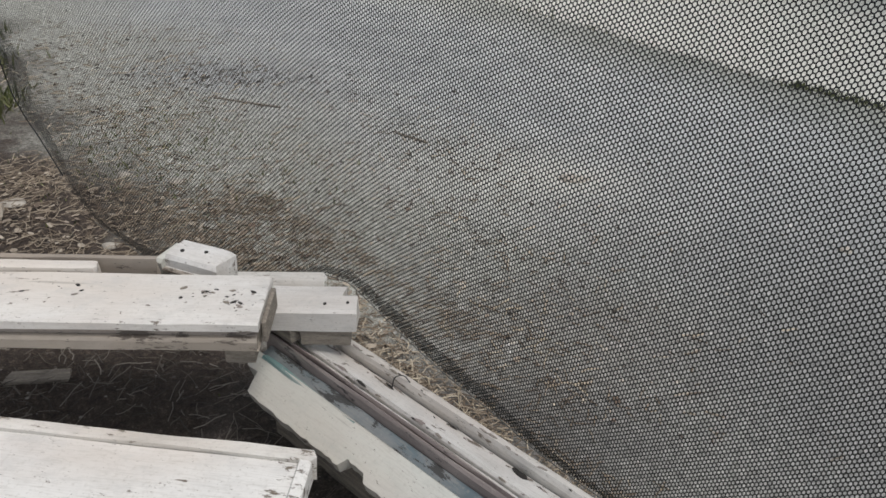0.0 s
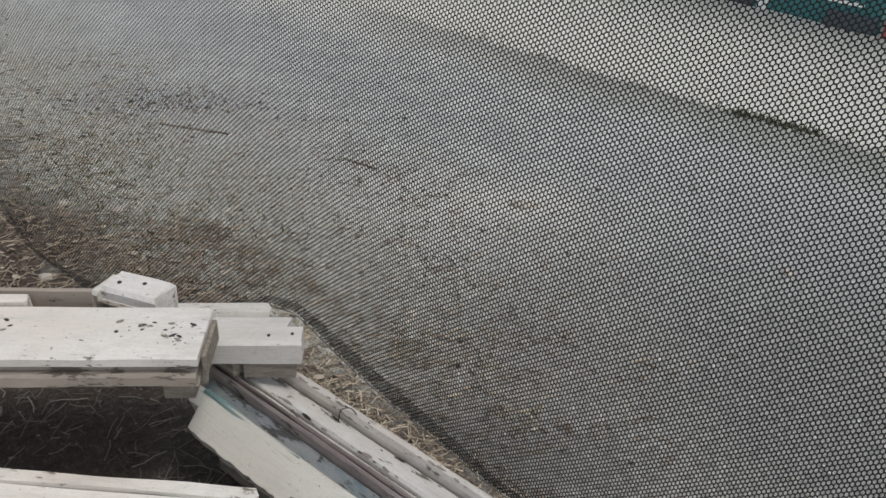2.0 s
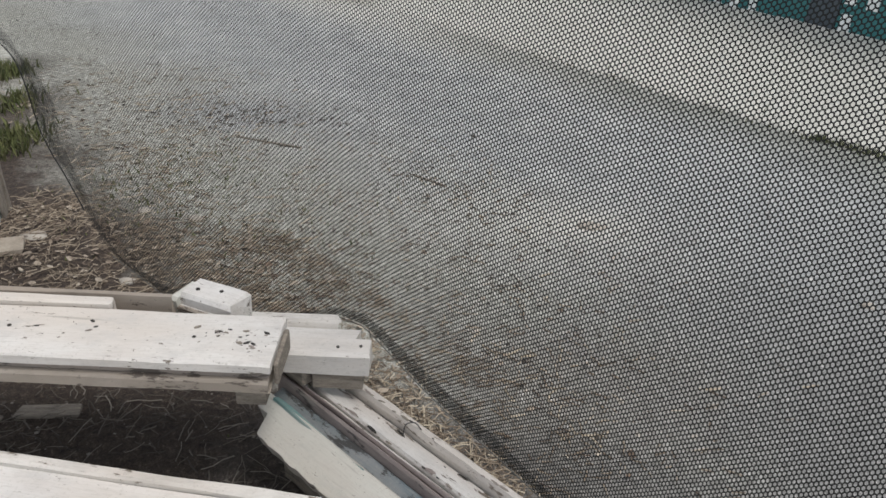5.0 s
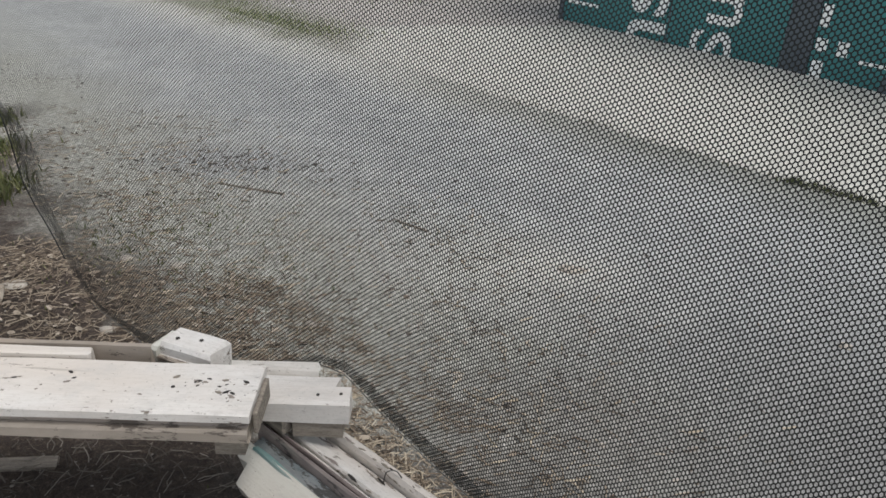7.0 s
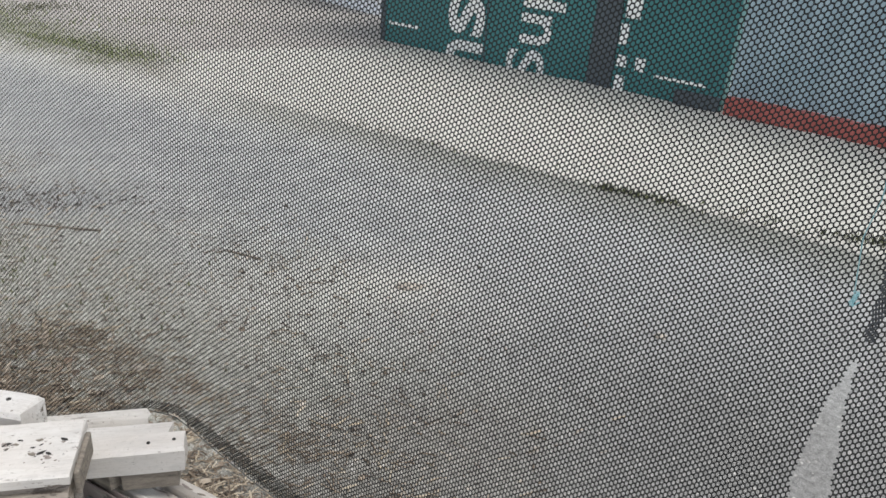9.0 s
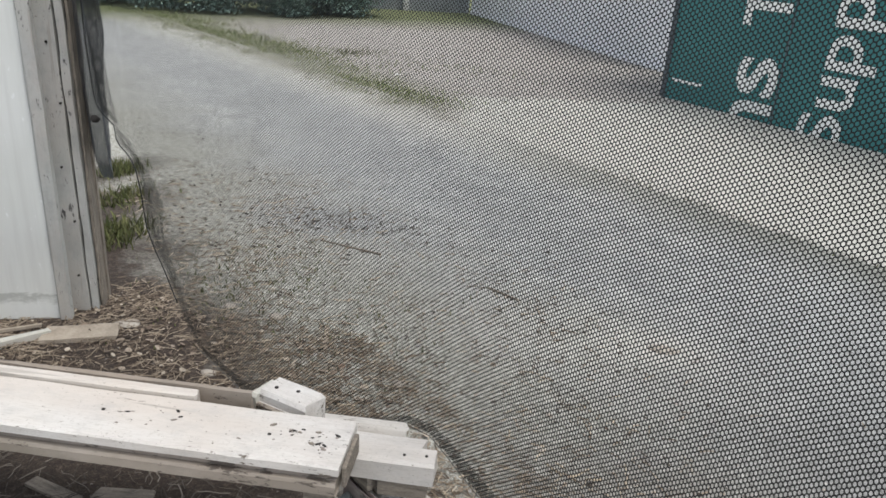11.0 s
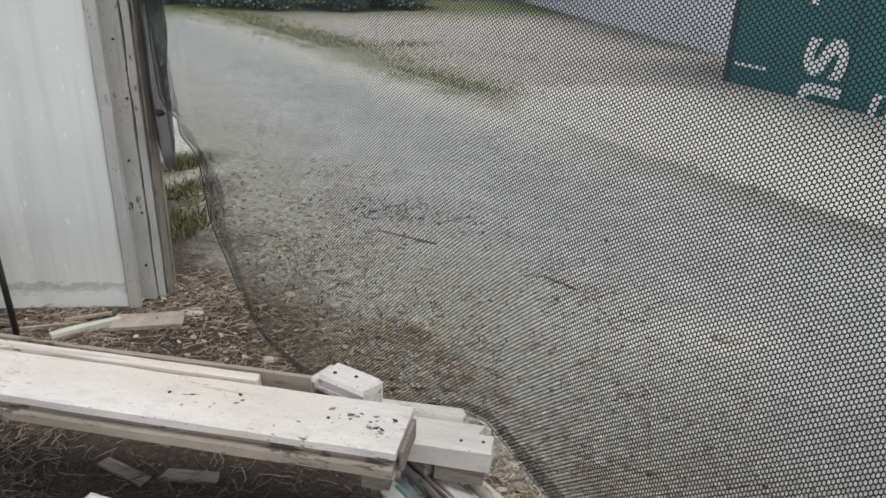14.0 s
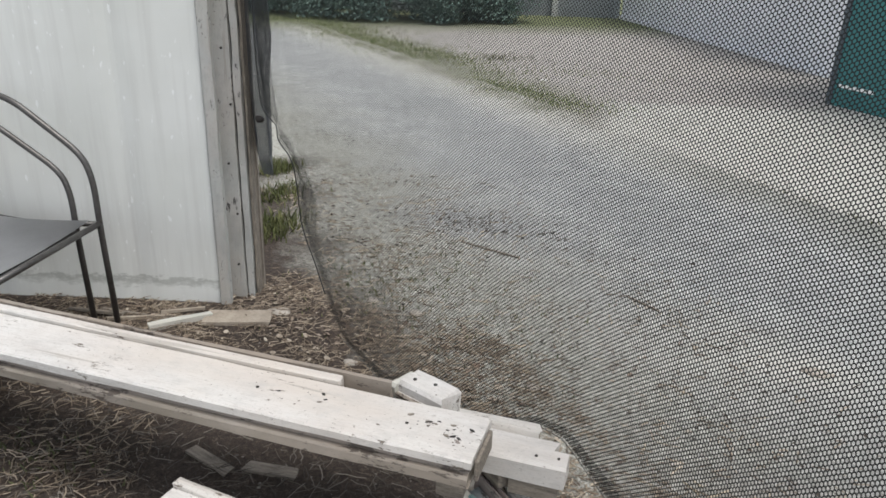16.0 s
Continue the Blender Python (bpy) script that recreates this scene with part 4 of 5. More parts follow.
def build_back_frame():
    b = empty("frame_rail", BEAM)
    tagged(b, "stepped white window rail under the long board", "board")
    part("front_strip", extrude_profile([(-0.036, 0.252), (-0.036, 0.292), (-0.032, 0.296), (0.009, 0.295), (0.0135, 0.29), (0.0135, 0.25)], -0.142, 1.5, 80, 0.0015, 21, 0.002), M_white, b)
    part("middle_strip", extrude_profile([(-0.078, 0.25), (-0.078, 0.28), (-0.074, 0.285), (-0.04, 0.286), (-0.038, 0.25)], -0.115, 1.5, 80, 0.0018, 22, 0.004), M_white, b)
    part("back_strip", extrude_profile([(-0.118, 0.24), (-0.118, 0.284), (-0.112, 0.29), (-0.094, 0.291), (-0.09, 0.286), (-0.08, 0.27), (-0.08, 0.24)], -0.075, 1.5, 80, 0.0025, 23, 0.006), M_ledge, b, "greyed outer edge strip")
    part("core", extrude_profile([(-0.11, 0.0), (-0.11, 0.238), (0.0, 0.238), (0.0, 0.0)], 1.33, 1.5, 10, 0.003, 24), M_timber, b)
    part("foot", box((-0.13, -0.05, 0.215), (-0.04, 0.01, 0.249)), M_timber, b, "dark packing piece", bevel=0.002)
    drill(b, [(-0.125, -0.012, 0.296), (-0.085, -0.008, 0.296)], 0.003)
    for k, x in enumerate((0.53, 0.6, 0.83, 1.02)):
        part("paint_flake", rock((0.016, 0.006, 0.002), 40 + k, 0.3), M_cream, b).location = (x, -0.02, 0.297)


def build_block():
    m = BEAM @ Matrix.Translation((0.145, -0.062, 0.291)) @ Matrix.Rotation(radians(158), 4, "Z")
    b = empty("wood_block", m)
    tagged(b, "short white moulded offcut with two nail holes", "offcut")
    prof = [(-0.036, 0.0), (-0.036, 0.03), (-0.03, 0.034), (-0.03, 0.042), (-0.024, 0.046), (-0.024, 0.06), (-0.018, 0.067), (0.03, 0.069), (0.036, 0.062), (0.036, 0.0)]
    part("moulding", extrude_profile(prof, -0.05, 0.055, 16, 0.002, 31, 0.003), M_white, b)
    for k in (0.033, 0.045):
        part("groove", box((-0.049, -0.0375, k - 0.0025), (0.053, -0.0285, k + 0.0015)), M_tan, b)
    for x0, x1, y1, top in ((-0.064, -0.0525, 0.03, 0.062), (-0.08, -0.0665, 0.024, 0.05)):
        part("end_bead", extrude_profile([(-0.034, 0.0), (-0.034, top - 0.006), (-0.028, top), (y1 - 0.006, top), (y1, top - 0.007), (y1, 0.0)], x0, x1, 4, 0.0016, int(-x0 * 1000), 0.002), M_cream if top > 0.055 else M_tan, b, "worn stepped end bead")
    drill(b, [(-0.03, 0.0, 0.069), (0.012, 0.012, 0.069)], 0.004)


def build_jamb():
    """Runs from under the boards towards the camera's right."""
    e, f = Vector((0.826, -0.563, 0)), Vector((-0.563, -0.826, 0))
    o = e * -1.10 + f * -0.856
    m = Matrix.Identity(4)
    for i, a in enumerate((e, f, Vector((0, 0, 1)))):
        for j in range(3):
            m[j][i] = a[j]
    m.translation = o
    b = empty("window_jamb", m)
    tagged(b, "grooved window jamb in peeling cream, blue and teal paint", "window frame")
    n = 0.86
    part("outer_ledge", extrude_profile([(0.0, 0.0), (0.0, 0.196), (0.004, 0.2), (0.014, 0.2), (0.018, 0.19), (0.02, 0.0)], 0.07, n, 60, 0.002, 41, 0.004), M_ledge, b, "worn outer ledge")
    part("white_strip", extrude_profile([(0.022, 0.15), (0.022, 0.178), (0.03, 0.182), (0.066, 0.198), (0.07, 0.194), (0.07, 0.15)], 0.02, n, 60, 0.0018, 42, 0.004), M_white, b)
    part("white_strip", extrude_profile([(0.072, 0.15), (0.072, 0.188), (0.084, 0.196), (0.087, 0.192), (0.087, 0.15)], 0.015, n, 60, 0.0015, 43, 0.003), M_white, b)
    for k, y in enumerate((0.0885, 0.0985)):
        part("bead", extrude_profile([(y, 0.15), (y, 0.208), (y + 0.003, 0.213), (y + 0.005, 0.213), (y + 0.0075, 0.208), (y + 0.0085, 0.15)], -0.015, n, 60, 0.0018, 44 + k, 0.003), M_dark, b, "dark bare bead")
    part("channel", extrude_profile([(0.108, 0.1), (0.108, 0.19), (0.112, 0.19), (0.134, 0.184), (0.134, 0.1)], 0.0, n, 60, 0.001, 46), M_blue, b, "faded blue channel")
    part("teal_edge", extrude_profile([(0.1345, 0.15), (0.1345, 0.193), (0.141, 0.197), (0.147, 0.188), (0.147, 0.15)], 0.02, 0.26, 60, 0.005, 47, 0.006), M_teal, b, "old teal paint edge")
    # sloping cream board, its lower edge broken away in steps
    r = random.Random(4)
    bm = bmesh.new()
    rows, drop = [], 0.0
    for k in range(91):
        x = n * k / 90
        if k % 7 == 0:
            drop = r.uniform(-0.0025, 0.0025)
        if 0.285 < x < 0.305:
            drop = -0.012
        lo = 0.196 + drop + r.uniform(-0.0015, 0.0015) - (0.03 if x < 0.03 else 0)
        z = 0.196 - (lo - 0.1385) * 0.62
        w = 0.0012 * noise.noise((x * 14, 0, 0))
        rows.append([bm.verts.new(p) for p in ((x, 0.1355, 0.12), (x, 0.1355, 0.194), (x, 0.1385, 0.197 + w), (x, (0.1385 + lo) / 2, (0.197 + z) / 2 + w), (x, lo, z), (x, lo - 0.006, z - 0.022), (x, 0.15, 0.13))])
    for p, q in zip(rows, rows[1:]):
        for k in range(7):
            bm.faces.new((p[k], p[(k + 1) % 7], q[(k + 1) % 7], q[k]))
    bm.faces.new(rows[0])
    bm.faces.new(rows[-1][::-1])
    part("face_board", bm, M_cream, b, "cream face board with a broken lower edge")
    part("core", box((0.024, 0.02, 0.0), (n, 0.135, 0.098)), M_timber, b)
    for k in range(70):
        x = r.uniform(0.06, 0.62)
        y, z = ((0.031, 0.1828), (0.0245, 0.1795), (0.068, 0.198), (0.0845, 0.196), (0.012, 0.2))[k % 5]
        big = r.random() ** 2
        part("chip", rock((0.003 + 0.011 * big, 0.0012 + 0.0022 * big, 0.0008), 90 + k, 0.3), (M_timber, M_rebate, M_hole, M_dark)[k % 4], b).matrix_local = pose(x, y + r.gauss(0, 0.0015), z, 22 if k % 5 < 2 else 0, 0, r.uniform(-14, 14))
    part("broken_hole", rock((0.016, 0.007, 0.003), 7, 0.3), M_hole, b).matrix_local = pose(0.515, 0.03, 0.1825, 20, 0, 6)
    part("bent_nail", tube(rounded([(0.235, 0.03, 0.18), (0.235, 0.024, 0.205), (0.25, 0.014, 0.212), (0.262, 0.012, 0.2)], 0.008), 0.0012, 6), M_steel, b, "bent rusty wire nail", smooth=True)
    part("packing", box((0.0, 0.05, 0.218), (0.05, 0.1, 0.249)), M_timber, b, bevel=0.002)


def build_door():
    d = empty("cupboard_door", pose(-0.335, 0.985, 0, 0, 0, 0.9))
    tagged(d, "old white panelled door lying flat, chipped at its edges", "door")
    w, h = 0.64, 0.62
    part("panel", extrude_profile([(-h, 0.175), (-h, 0.205), (-0.022, 0.205), (-0.022, 0.175)], -w, -0.022, 40, 0.0012, 51, 0.004), M_white, d)
    part("rim", extrude_profile([(-0.021, 0.17), (-0.021, 0.212), (-0.017, 0.217), (-0.004, 0.217), (0.0, 0.21), (0.0, 0.17)], -w, 0.0, 60, 0.0025, 52, 0.006), M_ledge, d, "worn raised rim")
    bm = extrude_profile([(-0.021, 0.17), (-0.021, 0.21), (-0.016, 0.214), (-0.004, 0.214), (0.0, 0.208), (0.0, 0.17)], -h, -0.022, 40, 0.002, 53)
    bmesh.ops.rotate(bm, verts=bm.verts, cent=(0, 0, 0), matrix=Matrix.Rotation(radians(90), 3, "Z"))
    part("side_rim", bm, M_white, d, "painted side rim").location = (-0.0215, 0.0, 0)
    t = empty("timber_stack", pose(-0.6, 0.72, 0, 0, 0, 8))
    tagged(t, "rough timber offcuts under the door", "timber")
    part("offcut", box((-0.22, -0.15, 0.0), (0.18, -0.03, 0.085)), M_timber, t, bevel=0.004)
    part("offcut", box((-0.2, -0.14, 0.088), (0.16, -0.02, 0.1725)), M_timber, t, bevel=0.004)


build_back_frame()
build_board()
build_block()
build_jamb()
build_door()


# ---- stacked sling chairs ----
CWAY = Matrix.Rotation(radians(-8), 3, "Z") @ PWAY


def build_chair():
    """Side frames lie along the panel; the seat reaches towards the camera."""
    m = frame3((-1.876, 1.613, 0.0), CWAY)
    c = empty("garden_chair", m)
    tagged(c, "brown-grey tubular steel chair with grey sling seat", "chair", "stacked garden chairs")
    r = 0.0092
    for k, y in enumerate((0.0, -0.56)):
        side = rounded([(0.0, y, 0.0), (-0.012, y, 0.335), (-0.012, y, 0.47), (-0.035, y, 0.545), (-0.24, y, 0.70), (-0.52, y, 0.74)], 0.06)
        part("arm_and_front_leg", tube(side, r, 12), M_steel, c, smooth=True)
        part("back_leg", tube(rounded([(-0.56, y, 0.0), (-0.48, y, 0.4), (-0.6, y, 0.98)], 0.1), r, 12), M_steel, c, smooth=True)
        part("seat_rail", tube([(-0.012, y, 0.335), (-0.25, y, 0.32), (-0.49, y, 0.34)], r * 0.9, 10), M_steel, c, smooth=True)
    part("front_rail", tube([(-0.012, 0.0, 0.338), (-0.012, -0.56, 0.338)], r, 12), M_steel, c, smooth=True)
    part("rear_rail", tube([(-0.49, 0.0, 0.34), (-0.49, -0.56, 0.34)], r, 12), M_steel, c, smooth=True)
    bm = bmesh.new()
    rows = [[bm.verts.new((x, -0.018 - 0.524 * j / 8, 0.352 - 0.014 * math.sin(math.pi * (x + 0.48) / 0.45) - 0.01 * math.sin(math.pi * j / 8))) for j in range(9)] for x in np.linspace(-0.48, -0.03, 10)]
    for a, b in zip(rows, rows[1:]):
        for k in range(8):
            bm.faces.new((a[k], a[k + 1], b[k + 1], b[k]))
    bmesh.ops.solidify(bm, geom=list(bm.faces), thickness=0.004)
    part("sling_seat", bm, M_sling, c, "grey woven sling", smooth=True)
    bm = box((-0.62, -0.545, 0.0), (-0.614, -0.015, 0.56))
    part("sling_back", bm, M_sling, c, "grey woven sling").matrix_local = pose(0.11, 0, 0.42, 0, -10, 0)
    return c


chair = build_chair()
other = copy_thing(chair, frame3(Vector((-1.876, 1.613, 0.0)) - CWAY * 0.08, CWAY))
other.scale = (1, 0.93, 0.9)


# ---- small things on the ground ----
def stone(at, size, seed, label, mat=None, yaw=0):
    ob = part("stone", rock(size, seed, 0.4), mat or M_paleston, None, smooth=True)
    ob.matrix_world = pose(at[0], at[1], float(height(at[0], at[1])) + size[2] * 0.25, 0, 0, yaw)
    return tagged(ob, label, "stone")


stone((-1.261, 2.14), (0.022, 0.016, 0.01), 1, "small pale stone in the dirt")
stone((-1.109, 1.761), (0.024, 0.016, 0.008), 2, "small flat pale stone among straw")
stone((-1.489, 1.923), (0.042, 0.026, 0.008), 3, "flat pale stone among straw", yaw=20)
stone((-1.09, 2.13), (0.024, 0.02, 0.012), 4, "small grey-white stone in the dirt")
stone((-0.60, 1.9), (0.02, 0.016, 0.012), 5, "small pale stone in the dirt")
stone((0.12, 2.39), (0.05, 0.03, 0.008), 6, "chalky pale patch of crushed stone on the drive")
stone((0.86, 2.08), (0.02, 0.016, 0.012), 7, "small white stone on the drive")
stone((-1.93, 2.28), (0.03, 0.025, 0.015), 9, "small stone by the post")


def slat(name, label, a, b, wide, thick, mat, seed, lift=0.0):
    a, b = Vector((*a, 0)), Vector((*b, 0))
    n = (b - a).length
    prof = [(-wide / 2, 0), (-wide / 2, thick), (wide / 2, thick), (wide / 2, 0)]
    ob = part(name, extrude_profile(prof, 0, n, 14, thick * 0.16, seed, 0.006), mat)
    z = float(height(a.x, a.y))
    ob.matrix_world = frame3((a.x, a.y, z + lift), b - a)
    return tagged(ob, label, "wood scrap")


slat("paint_sliver", "grey flake of painted wood under the board", (-1.235, 1.245), (-1.095, 1.222), 0.03, 0.008, M_timber, 61)
slat("paint_sliver", "grey flake of painted wood under the board", (-1.075, 1.255), (-0.955, 1.285), 0.034, 0.008, M_timber, 62)
slat("board_scrap", "flat brown board scrap among straw", (-1.66, 1.765), (-1.475, 1.865), 0.085, 0.014, M_flat, 63)
slat("lath", "pale green-white lath end beside the panel", (-1.765, 1.63), (-1.655, 1.785), 0.028, 0.022, M_cream, 64)
slat("stick", "thin grey stick on the drive", (-1.23, 2.80), (-0.96, 2.76), 0.009, 0.006, M_timber, 65)
slat("stick", "pale bent twig in the dirt", (-0.91, 2.12), (-0.86, 1.99), 0.01, 0.007, M_flat, 66)
slat("stick", "thin dark twig on the drive", (-0.5, 2.62), (-0.38, 2.56), 0.008, 0.006, M_timber, 67)

M_pale = varied("pale_straw", (0.3, 0.25, 0.18), (0.6, 0.52, 0.4), (0.42, 0.35, 0.25))
# darker straw tones that carry the shade under the boards
M_shadetwig = varied("shade_toned_twigs", (0.05, 0.04, 0.032), (0.1, 0.085, 0.07), (0.34, 0.3, 0.25), (0.07, 0.06, 0.05), (0.22, 0.19, 0.15))


def straw(name, label, pts, length, width, mat, lift=0.012):
    """Joined bent stalks of three-sided section lying over one another."""
    n = len(pts)
    t = np.array([-0.5, -0.17, 0.17, 0.5])
    L, w = rng.uniform(0.25, 1.0, n) * length, width * rng.uniform(0.5, 1.6, n)
    side = L[:, None] * (rng.normal(0, 0.045, n)[:, None] * (4 * t ** 2) + rng.normal(0, 0.03, n)[:, None] * np.sin(6 * t) + rng.normal(0, 0.025, (n, 4)))
    rise = rng.uniform(0.0005, lift, n)[:, None] + L[:, None] * rng.normal(0, 0.09, n)[:, None] * t + np.abs(rng.normal(0, 0.05, n) * L)[:, None] * (0.25 - t ** 2)
    along = L[:, None] * t
    yaw = rng.uniform(0, 6.28, n)[:, None]
    cy, sy = np.cos(yaw), np.sin(yaw)
    ground = height(pts[:, 0], pts[:, 1])[:, None]
    v = np.empty((n, 4, 3, 3))
    for k, (dy, dz) in enumerate(((-0.5, 0.0), (0.5, 0.0), (0.0, 0.8))):
        y = side + dy * w[:, None]
        v[:, :, k, 0] = pts[:, 0:1] + along * cy - y * sy
        v[:, :, k, 1] = pts[:, 1:2] + along * sy + y * cy
        v[:, :, k, 2] = ground + np.maximum(rise, 0.0004) + dz * w[:, None]
    f = [(3 * i + a, 3 * i + b, 3 * i + 3 + b, 3 * i + 3 + a) for i in range(3) for a, b in ((1, 2), (2, 0))]
    faces = np.array(f)[None] + (np.arange(n) * 12)[:, None, None]
    return tagged(new(name, mesh_np(name, v.reshape(-1, 3), faces.reshape(-1, 4), mat, 4)), label, "litter", kind="stuff")


def patchy(n, x0, x1, y0, y1, test=None, fade=None):
    p = np.column_stack([rng.uniform(x0, x1, n * 3), rng.uniform(y0, y1, n * 3)])
    w = 0.5 + 0.5 * np.sin(p[:, 0] * 9 + 2 * np.sin(p[:, 1] * 7)) * np.sin(p[:, 1] * 11 + p[:, 0] * 3)
    p = p[rng.uniform(0, 1, n * 3) < 0.25 + 0.75 * w]
    if test is not None:
        p = p[test(p[:, 0], p[:, 1])]
    if fade is not None:
        far = 0.604 * p[:, 0] + 0.797 * p[:, 1] + 0.12 * np.sin(p[:, 0] * 5) + 0.1 * np.sin(p[:, 1] * 7 + p[:, 0] * 4)
        side = np.clip((0.75 - p[:, 0]) / 0.7, 0, 1)
        p = p[rng.uniform(0, 1, len(p)) < np.clip((fade[1] - far) / (fade[1] - fade[0]), 0, 1) ** 1.6 * side]
    return p[:n]


# splits open ground from the part shaded by the boards
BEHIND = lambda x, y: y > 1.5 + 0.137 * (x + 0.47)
straw("straw_litter", "dry brown straw and twigs over bare earth", patchy(5200, -2.4, 0.35, 0.85, 2.15, lambda x, y: (0.6 * x + 0.8 * y < 1.22) & (y - 1.9 < 0.45 * (x + 1.66)) & BEHIND(x, y)), 0.07, 0.0016, M_dry)
straw("open_straw", "dry straw at the open end of the heap", patchy(1300, -2.2, -1.15, 0.75, 1.3, lambda x, y: x + 0.6 * (y - 1.0) < -1.2), 0.06, 0.002, M_dry)
straw("hem_straw", "dry straw along the foot of the screen", band(2600, (-0.45, 1.5), (0.28, 0.95), (0.06, 0.06)), 0.05, 0.0019, M_dry)
straw("pale_hem_straw", "pale dry straw along the foot of the screen", band(700, (-0.42, 1.48), (0.28, 0.95), (0.05, 0.05)), 0.05, 0.002, M_pale)
straw("post_straw", "dry brown straw at the foot of the post", rng.normal(0, 1, (420, 2)) * (0.1, 0.1) + (-1.52, 2.06), 0.06, 0.002, M_dry)
straw("chaff", "fine broken straw over bare earth", patchy(7000, -2.2, 0.35, 0.9, 2.1, lambda x, y: (0.6 * x + 0.8 * y < 1.2) & BEHIND(x, y)), 0.024, 0.0022, M_dry, 0.006)
# shade below the boards is coloured into these stalks
straw("shaded_twigs", "twigs under the boards, shade put into their dark tones", patchy(2200, -2.3, -0.25, 0.75, 1.6, lambda x, y: ~BEHIND(x, y)), 0.07, 0.0017, M_shadetwig, 0.008)
straw("drive_litter", "sparse dry stalks over the dirt beyond the screen", patchy(4200, -2.4, 0.8, 1.3, 3.6, lambda x, y: (0.6 * x + 0.8 * y > 0.9), (0.95, 2.2)), 0.05, 0.0024, M_dry, 0.006)
straw("pale_stalks", "pale bent stalks beyond the screen", patchy(700, -2.2, 0.7, 1.4, 3.2, lambda x, y: (0.6 * x + 0.8 * y > 0.9), (0.95, 2.0)), 0.06, 0.003, M_pale, 0.008)

CHIP_V, CHIP_F = ((-0.5, -0.2, 0), (-0.1, -0.4, 0.03), (0.45, -0.25, 0), (0.5, 0.2, 0.04), (0.05, 0.38, 0), (-0.42, 0.3, 0.05)), ((0, 1, 2, 3, 4, 5),)


def chips(name, label, pts, lo, hi, mat):
    n = len(pts)
    p = np.column_stack([pts, height(pts[:, 0], pts[:, 1]) + rng.uniform(0.003, 0.013, n)])
    size = (lo + (hi - lo) * rng.uniform(0, 1, n) ** 2)[:, None] * rng.uniform(0.5, 1.2, (n, 3))
    return tagged(new(name, scatter(name, CHIP_V, CHIP_F, p, rng.uniform(0, 6.28, n), rng.normal(0, 0.2, n), size, mat)), label, "litter", kind="stuff")


M_chip = varied("bark_and_leaf_scraps", (0.1, 0.07, 0.05), (0.3, 0.24, 0.18), (0.55, 0.48, 0.38), (0.2, 0.14, 0.1))
chips("leaf_scraps", "brown and pale leaf and bark scraps over bare earth", patchy(1500, -2.3, 0.3, 1.0, 2.1, lambda x, y: (0.6 * x + 0.8 * y < 1.1) & BEHIND(x, y)), 0.006, 0.026, M_chip)
chips("screen_scraps", "pale scraps in the dirt beyond the screen", patchy(900, -2.2, 0.6, 1.3, 3.0, lambda x, y: 0.6 * x + 0.8 * y > 0.9, (0.95, 2.0)), 0.004, 0.02, M_chip)
PEB_V = ((1, 0, 0.2), (0.3, 0.9, 0.1), (-0.8, 0.6, 0.25), (-0.8, -0.6, 0.1), (0.3, -0.9, 0.2), (0.25, 0.1, 0.75), (-0.3, -0.1, 0.7))
PEB_F = ((0, 1, 5), (1, 2, 6), (1, 6, 5), (2, 3, 6), (3, 4, 6), (4, 5, 6), (4, 0, 5))


def pebbles(name, label, pts, lo, hi, mat):
    n = len(pts)
    up = STEP_UP * ((0.604 * pts[:, 0] + 0.797 * pts[:, 1]) > 3.41)
    p = np.column_stack([pts, height(pts[:, 0], pts[:, 1]) + up - 0.001])
    s = (lo + (hi - lo) * rng.uniform(0, 1, n) ** 3)[:, None] * rng.uniform(0.6, 1.2, (n, 3))
    me = scatter(name, PEB_V, PEB_F, p, rng.uniform(0, 6.28, n), rng.normal(0, 0.1, n), s, mat, np.zeros(n))
    return tagged(new(name, me), label, "gravel", kind="stuff")


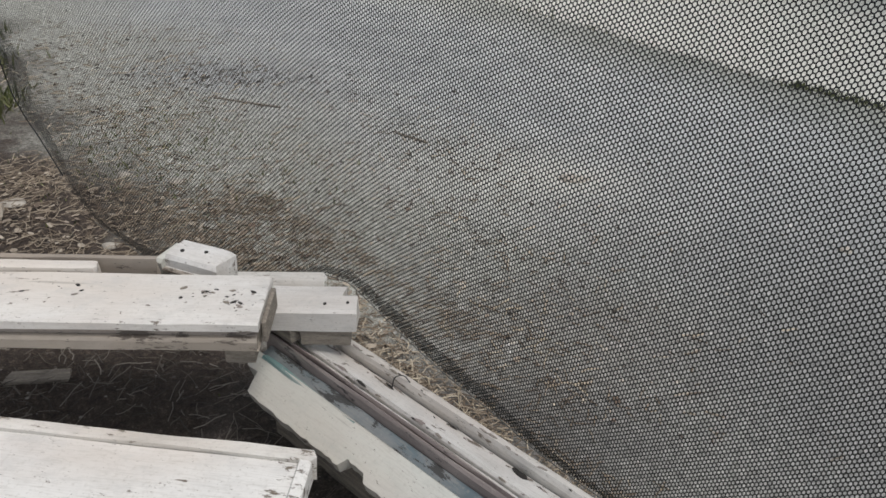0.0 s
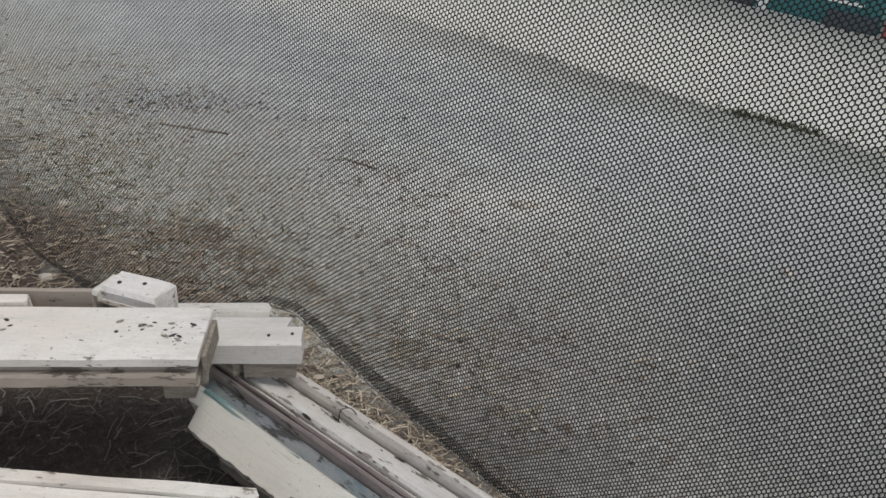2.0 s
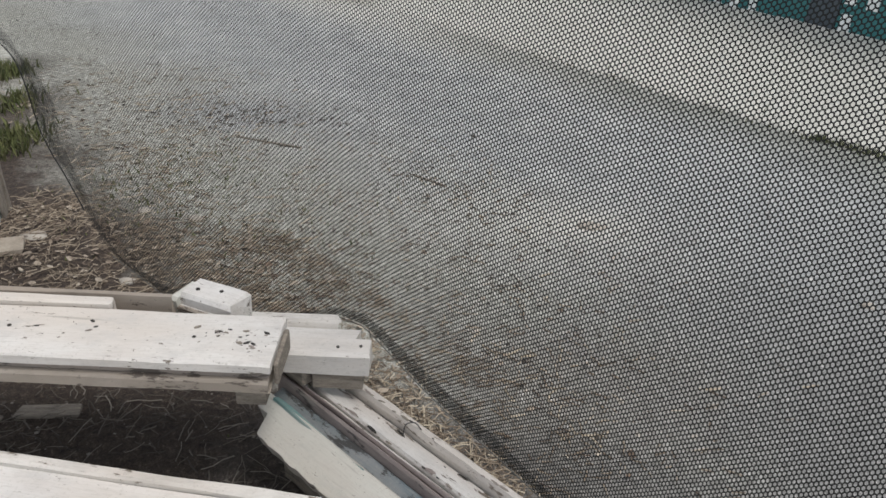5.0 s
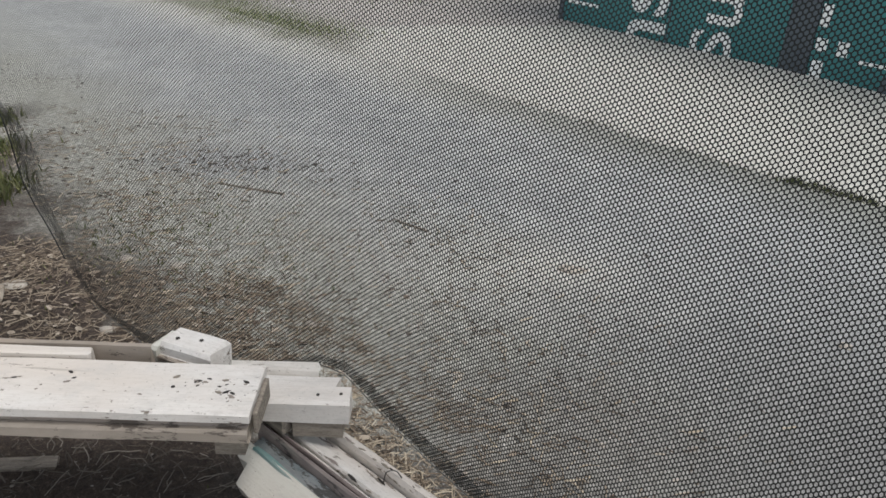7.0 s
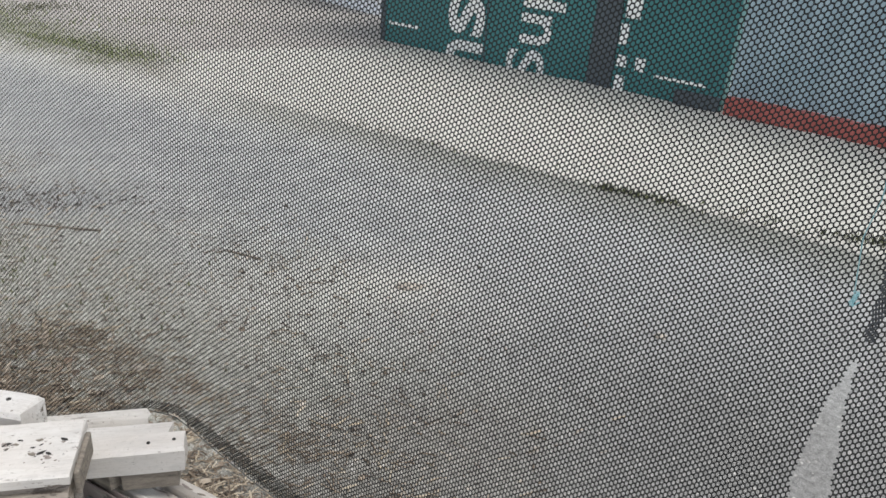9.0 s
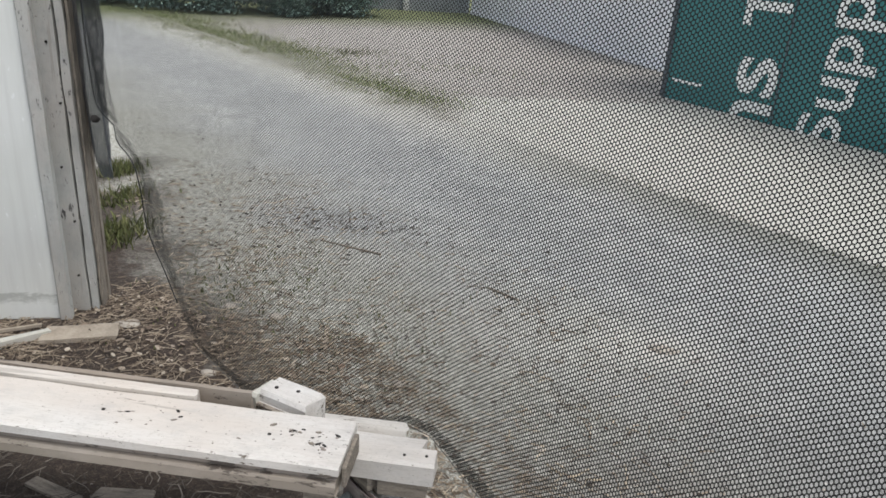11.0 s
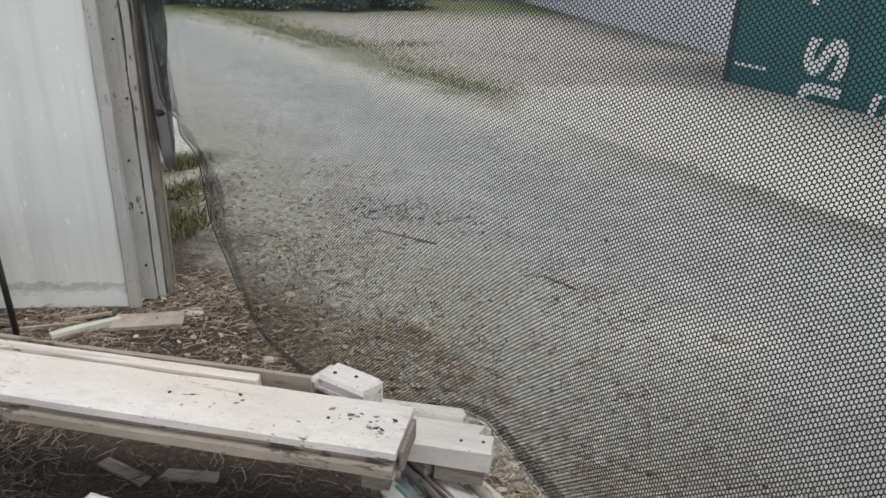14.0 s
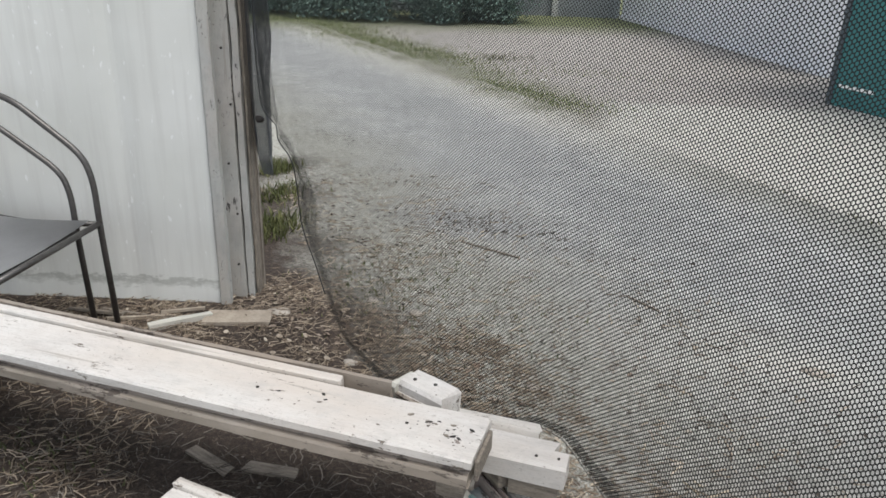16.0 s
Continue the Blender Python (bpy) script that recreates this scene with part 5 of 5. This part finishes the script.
M_grit = varied("dull_grit", (0.06, 0.05, 0.042), (0.16, 0.14, 0.12), (0.34, 0.31, 0.27))
pebbles("drive_gravel", "loose grey gravel over the drive", patchy(15000, -3.0, 2.6, 1.3, 5.2, lambda x, y: 0.6 * x + 0.8 * y > 0.95), 0.002, 0.008, M_stone)
pebbles("plot_stones", "loose stones over the brown plot", patchy(5000, -4.5, 1.2, 5.0, 10.0, lambda x, y: 0.604 * x + 0.797 * y > 3.5), 0.004, 0.016, M_stone)
pebbles("dirt_grit", "grit and small stones in the dirt", patchy(2500, -2.0, 0.3, 0.9, 2.1), 0.0015, 0.006, M_grit)
M_clod = varied("dark_clods", (0.03, 0.023, 0.018), (0.08, 0.065, 0.05), (0.14, 0.12, 0.1))
pebbles("earth_clods", "dark crumbled clods on the drive", np.concatenate([
    patchy(2600, -2.4, 0.9, 1.4, 3.8, lambda x, y: 0.6 * x + 0.8 * y > 0.95, (1.0, 2.6)), rng.normal(0, 1, (900, 2)) * (0.2, 0.07) + (-1.25, 3.05),
    rng.normal(0, 1, (200, 2)) * (0.25, 0.1) + (-2.7, 4.05), rng.normal(0, 1, (90, 2)) * (0.3, 0.06) + (-2.7, 5.0)]), 0.002, 0.010, M_clod)
pebbles("pale_chips", "pale chips scattered in the dirt", patchy(420, -2.3, 1.2, 1.4, 3.8, lambda x, y: 0.6 * x + 0.8 * y > 0.95, (1.2, 2.8)), 0.002, 0.011, M_paleston)
for k, (a0, a1) in enumerate((((-2.0, 1.665), (-1.84, 1.70)), ((-1.93, 1.62), (-1.77, 1.73)), ((-2.08, 1.60), (-1.9, 1.655)), ((-1.8, 1.72), (-1.7, 1.81)))):
    slat("stick", "grey-green stick lying at the foot of the panel", a0, a1, 0.011, 0.009, M_flat if k % 2 else M_timber, 70 + k, 0.004 * k)
M_tuft = varied("dull_tussock_blades", (0.13, 0.14, 0.08), (0.2, 0.2, 0.12), (0.28, 0.26, 0.18))
grass_patch("tussock", "low dull tussock of grass beside the verge", np.concatenate([
    rng.normal(0, 1, (170, 2)) * (0.1, 0.16) + (-3.05, 7.7), rng.normal(0, 1, (60, 2)) * (0.16, 0.12) + (-2.8, 7.75)]), 0.05, M_tuft)
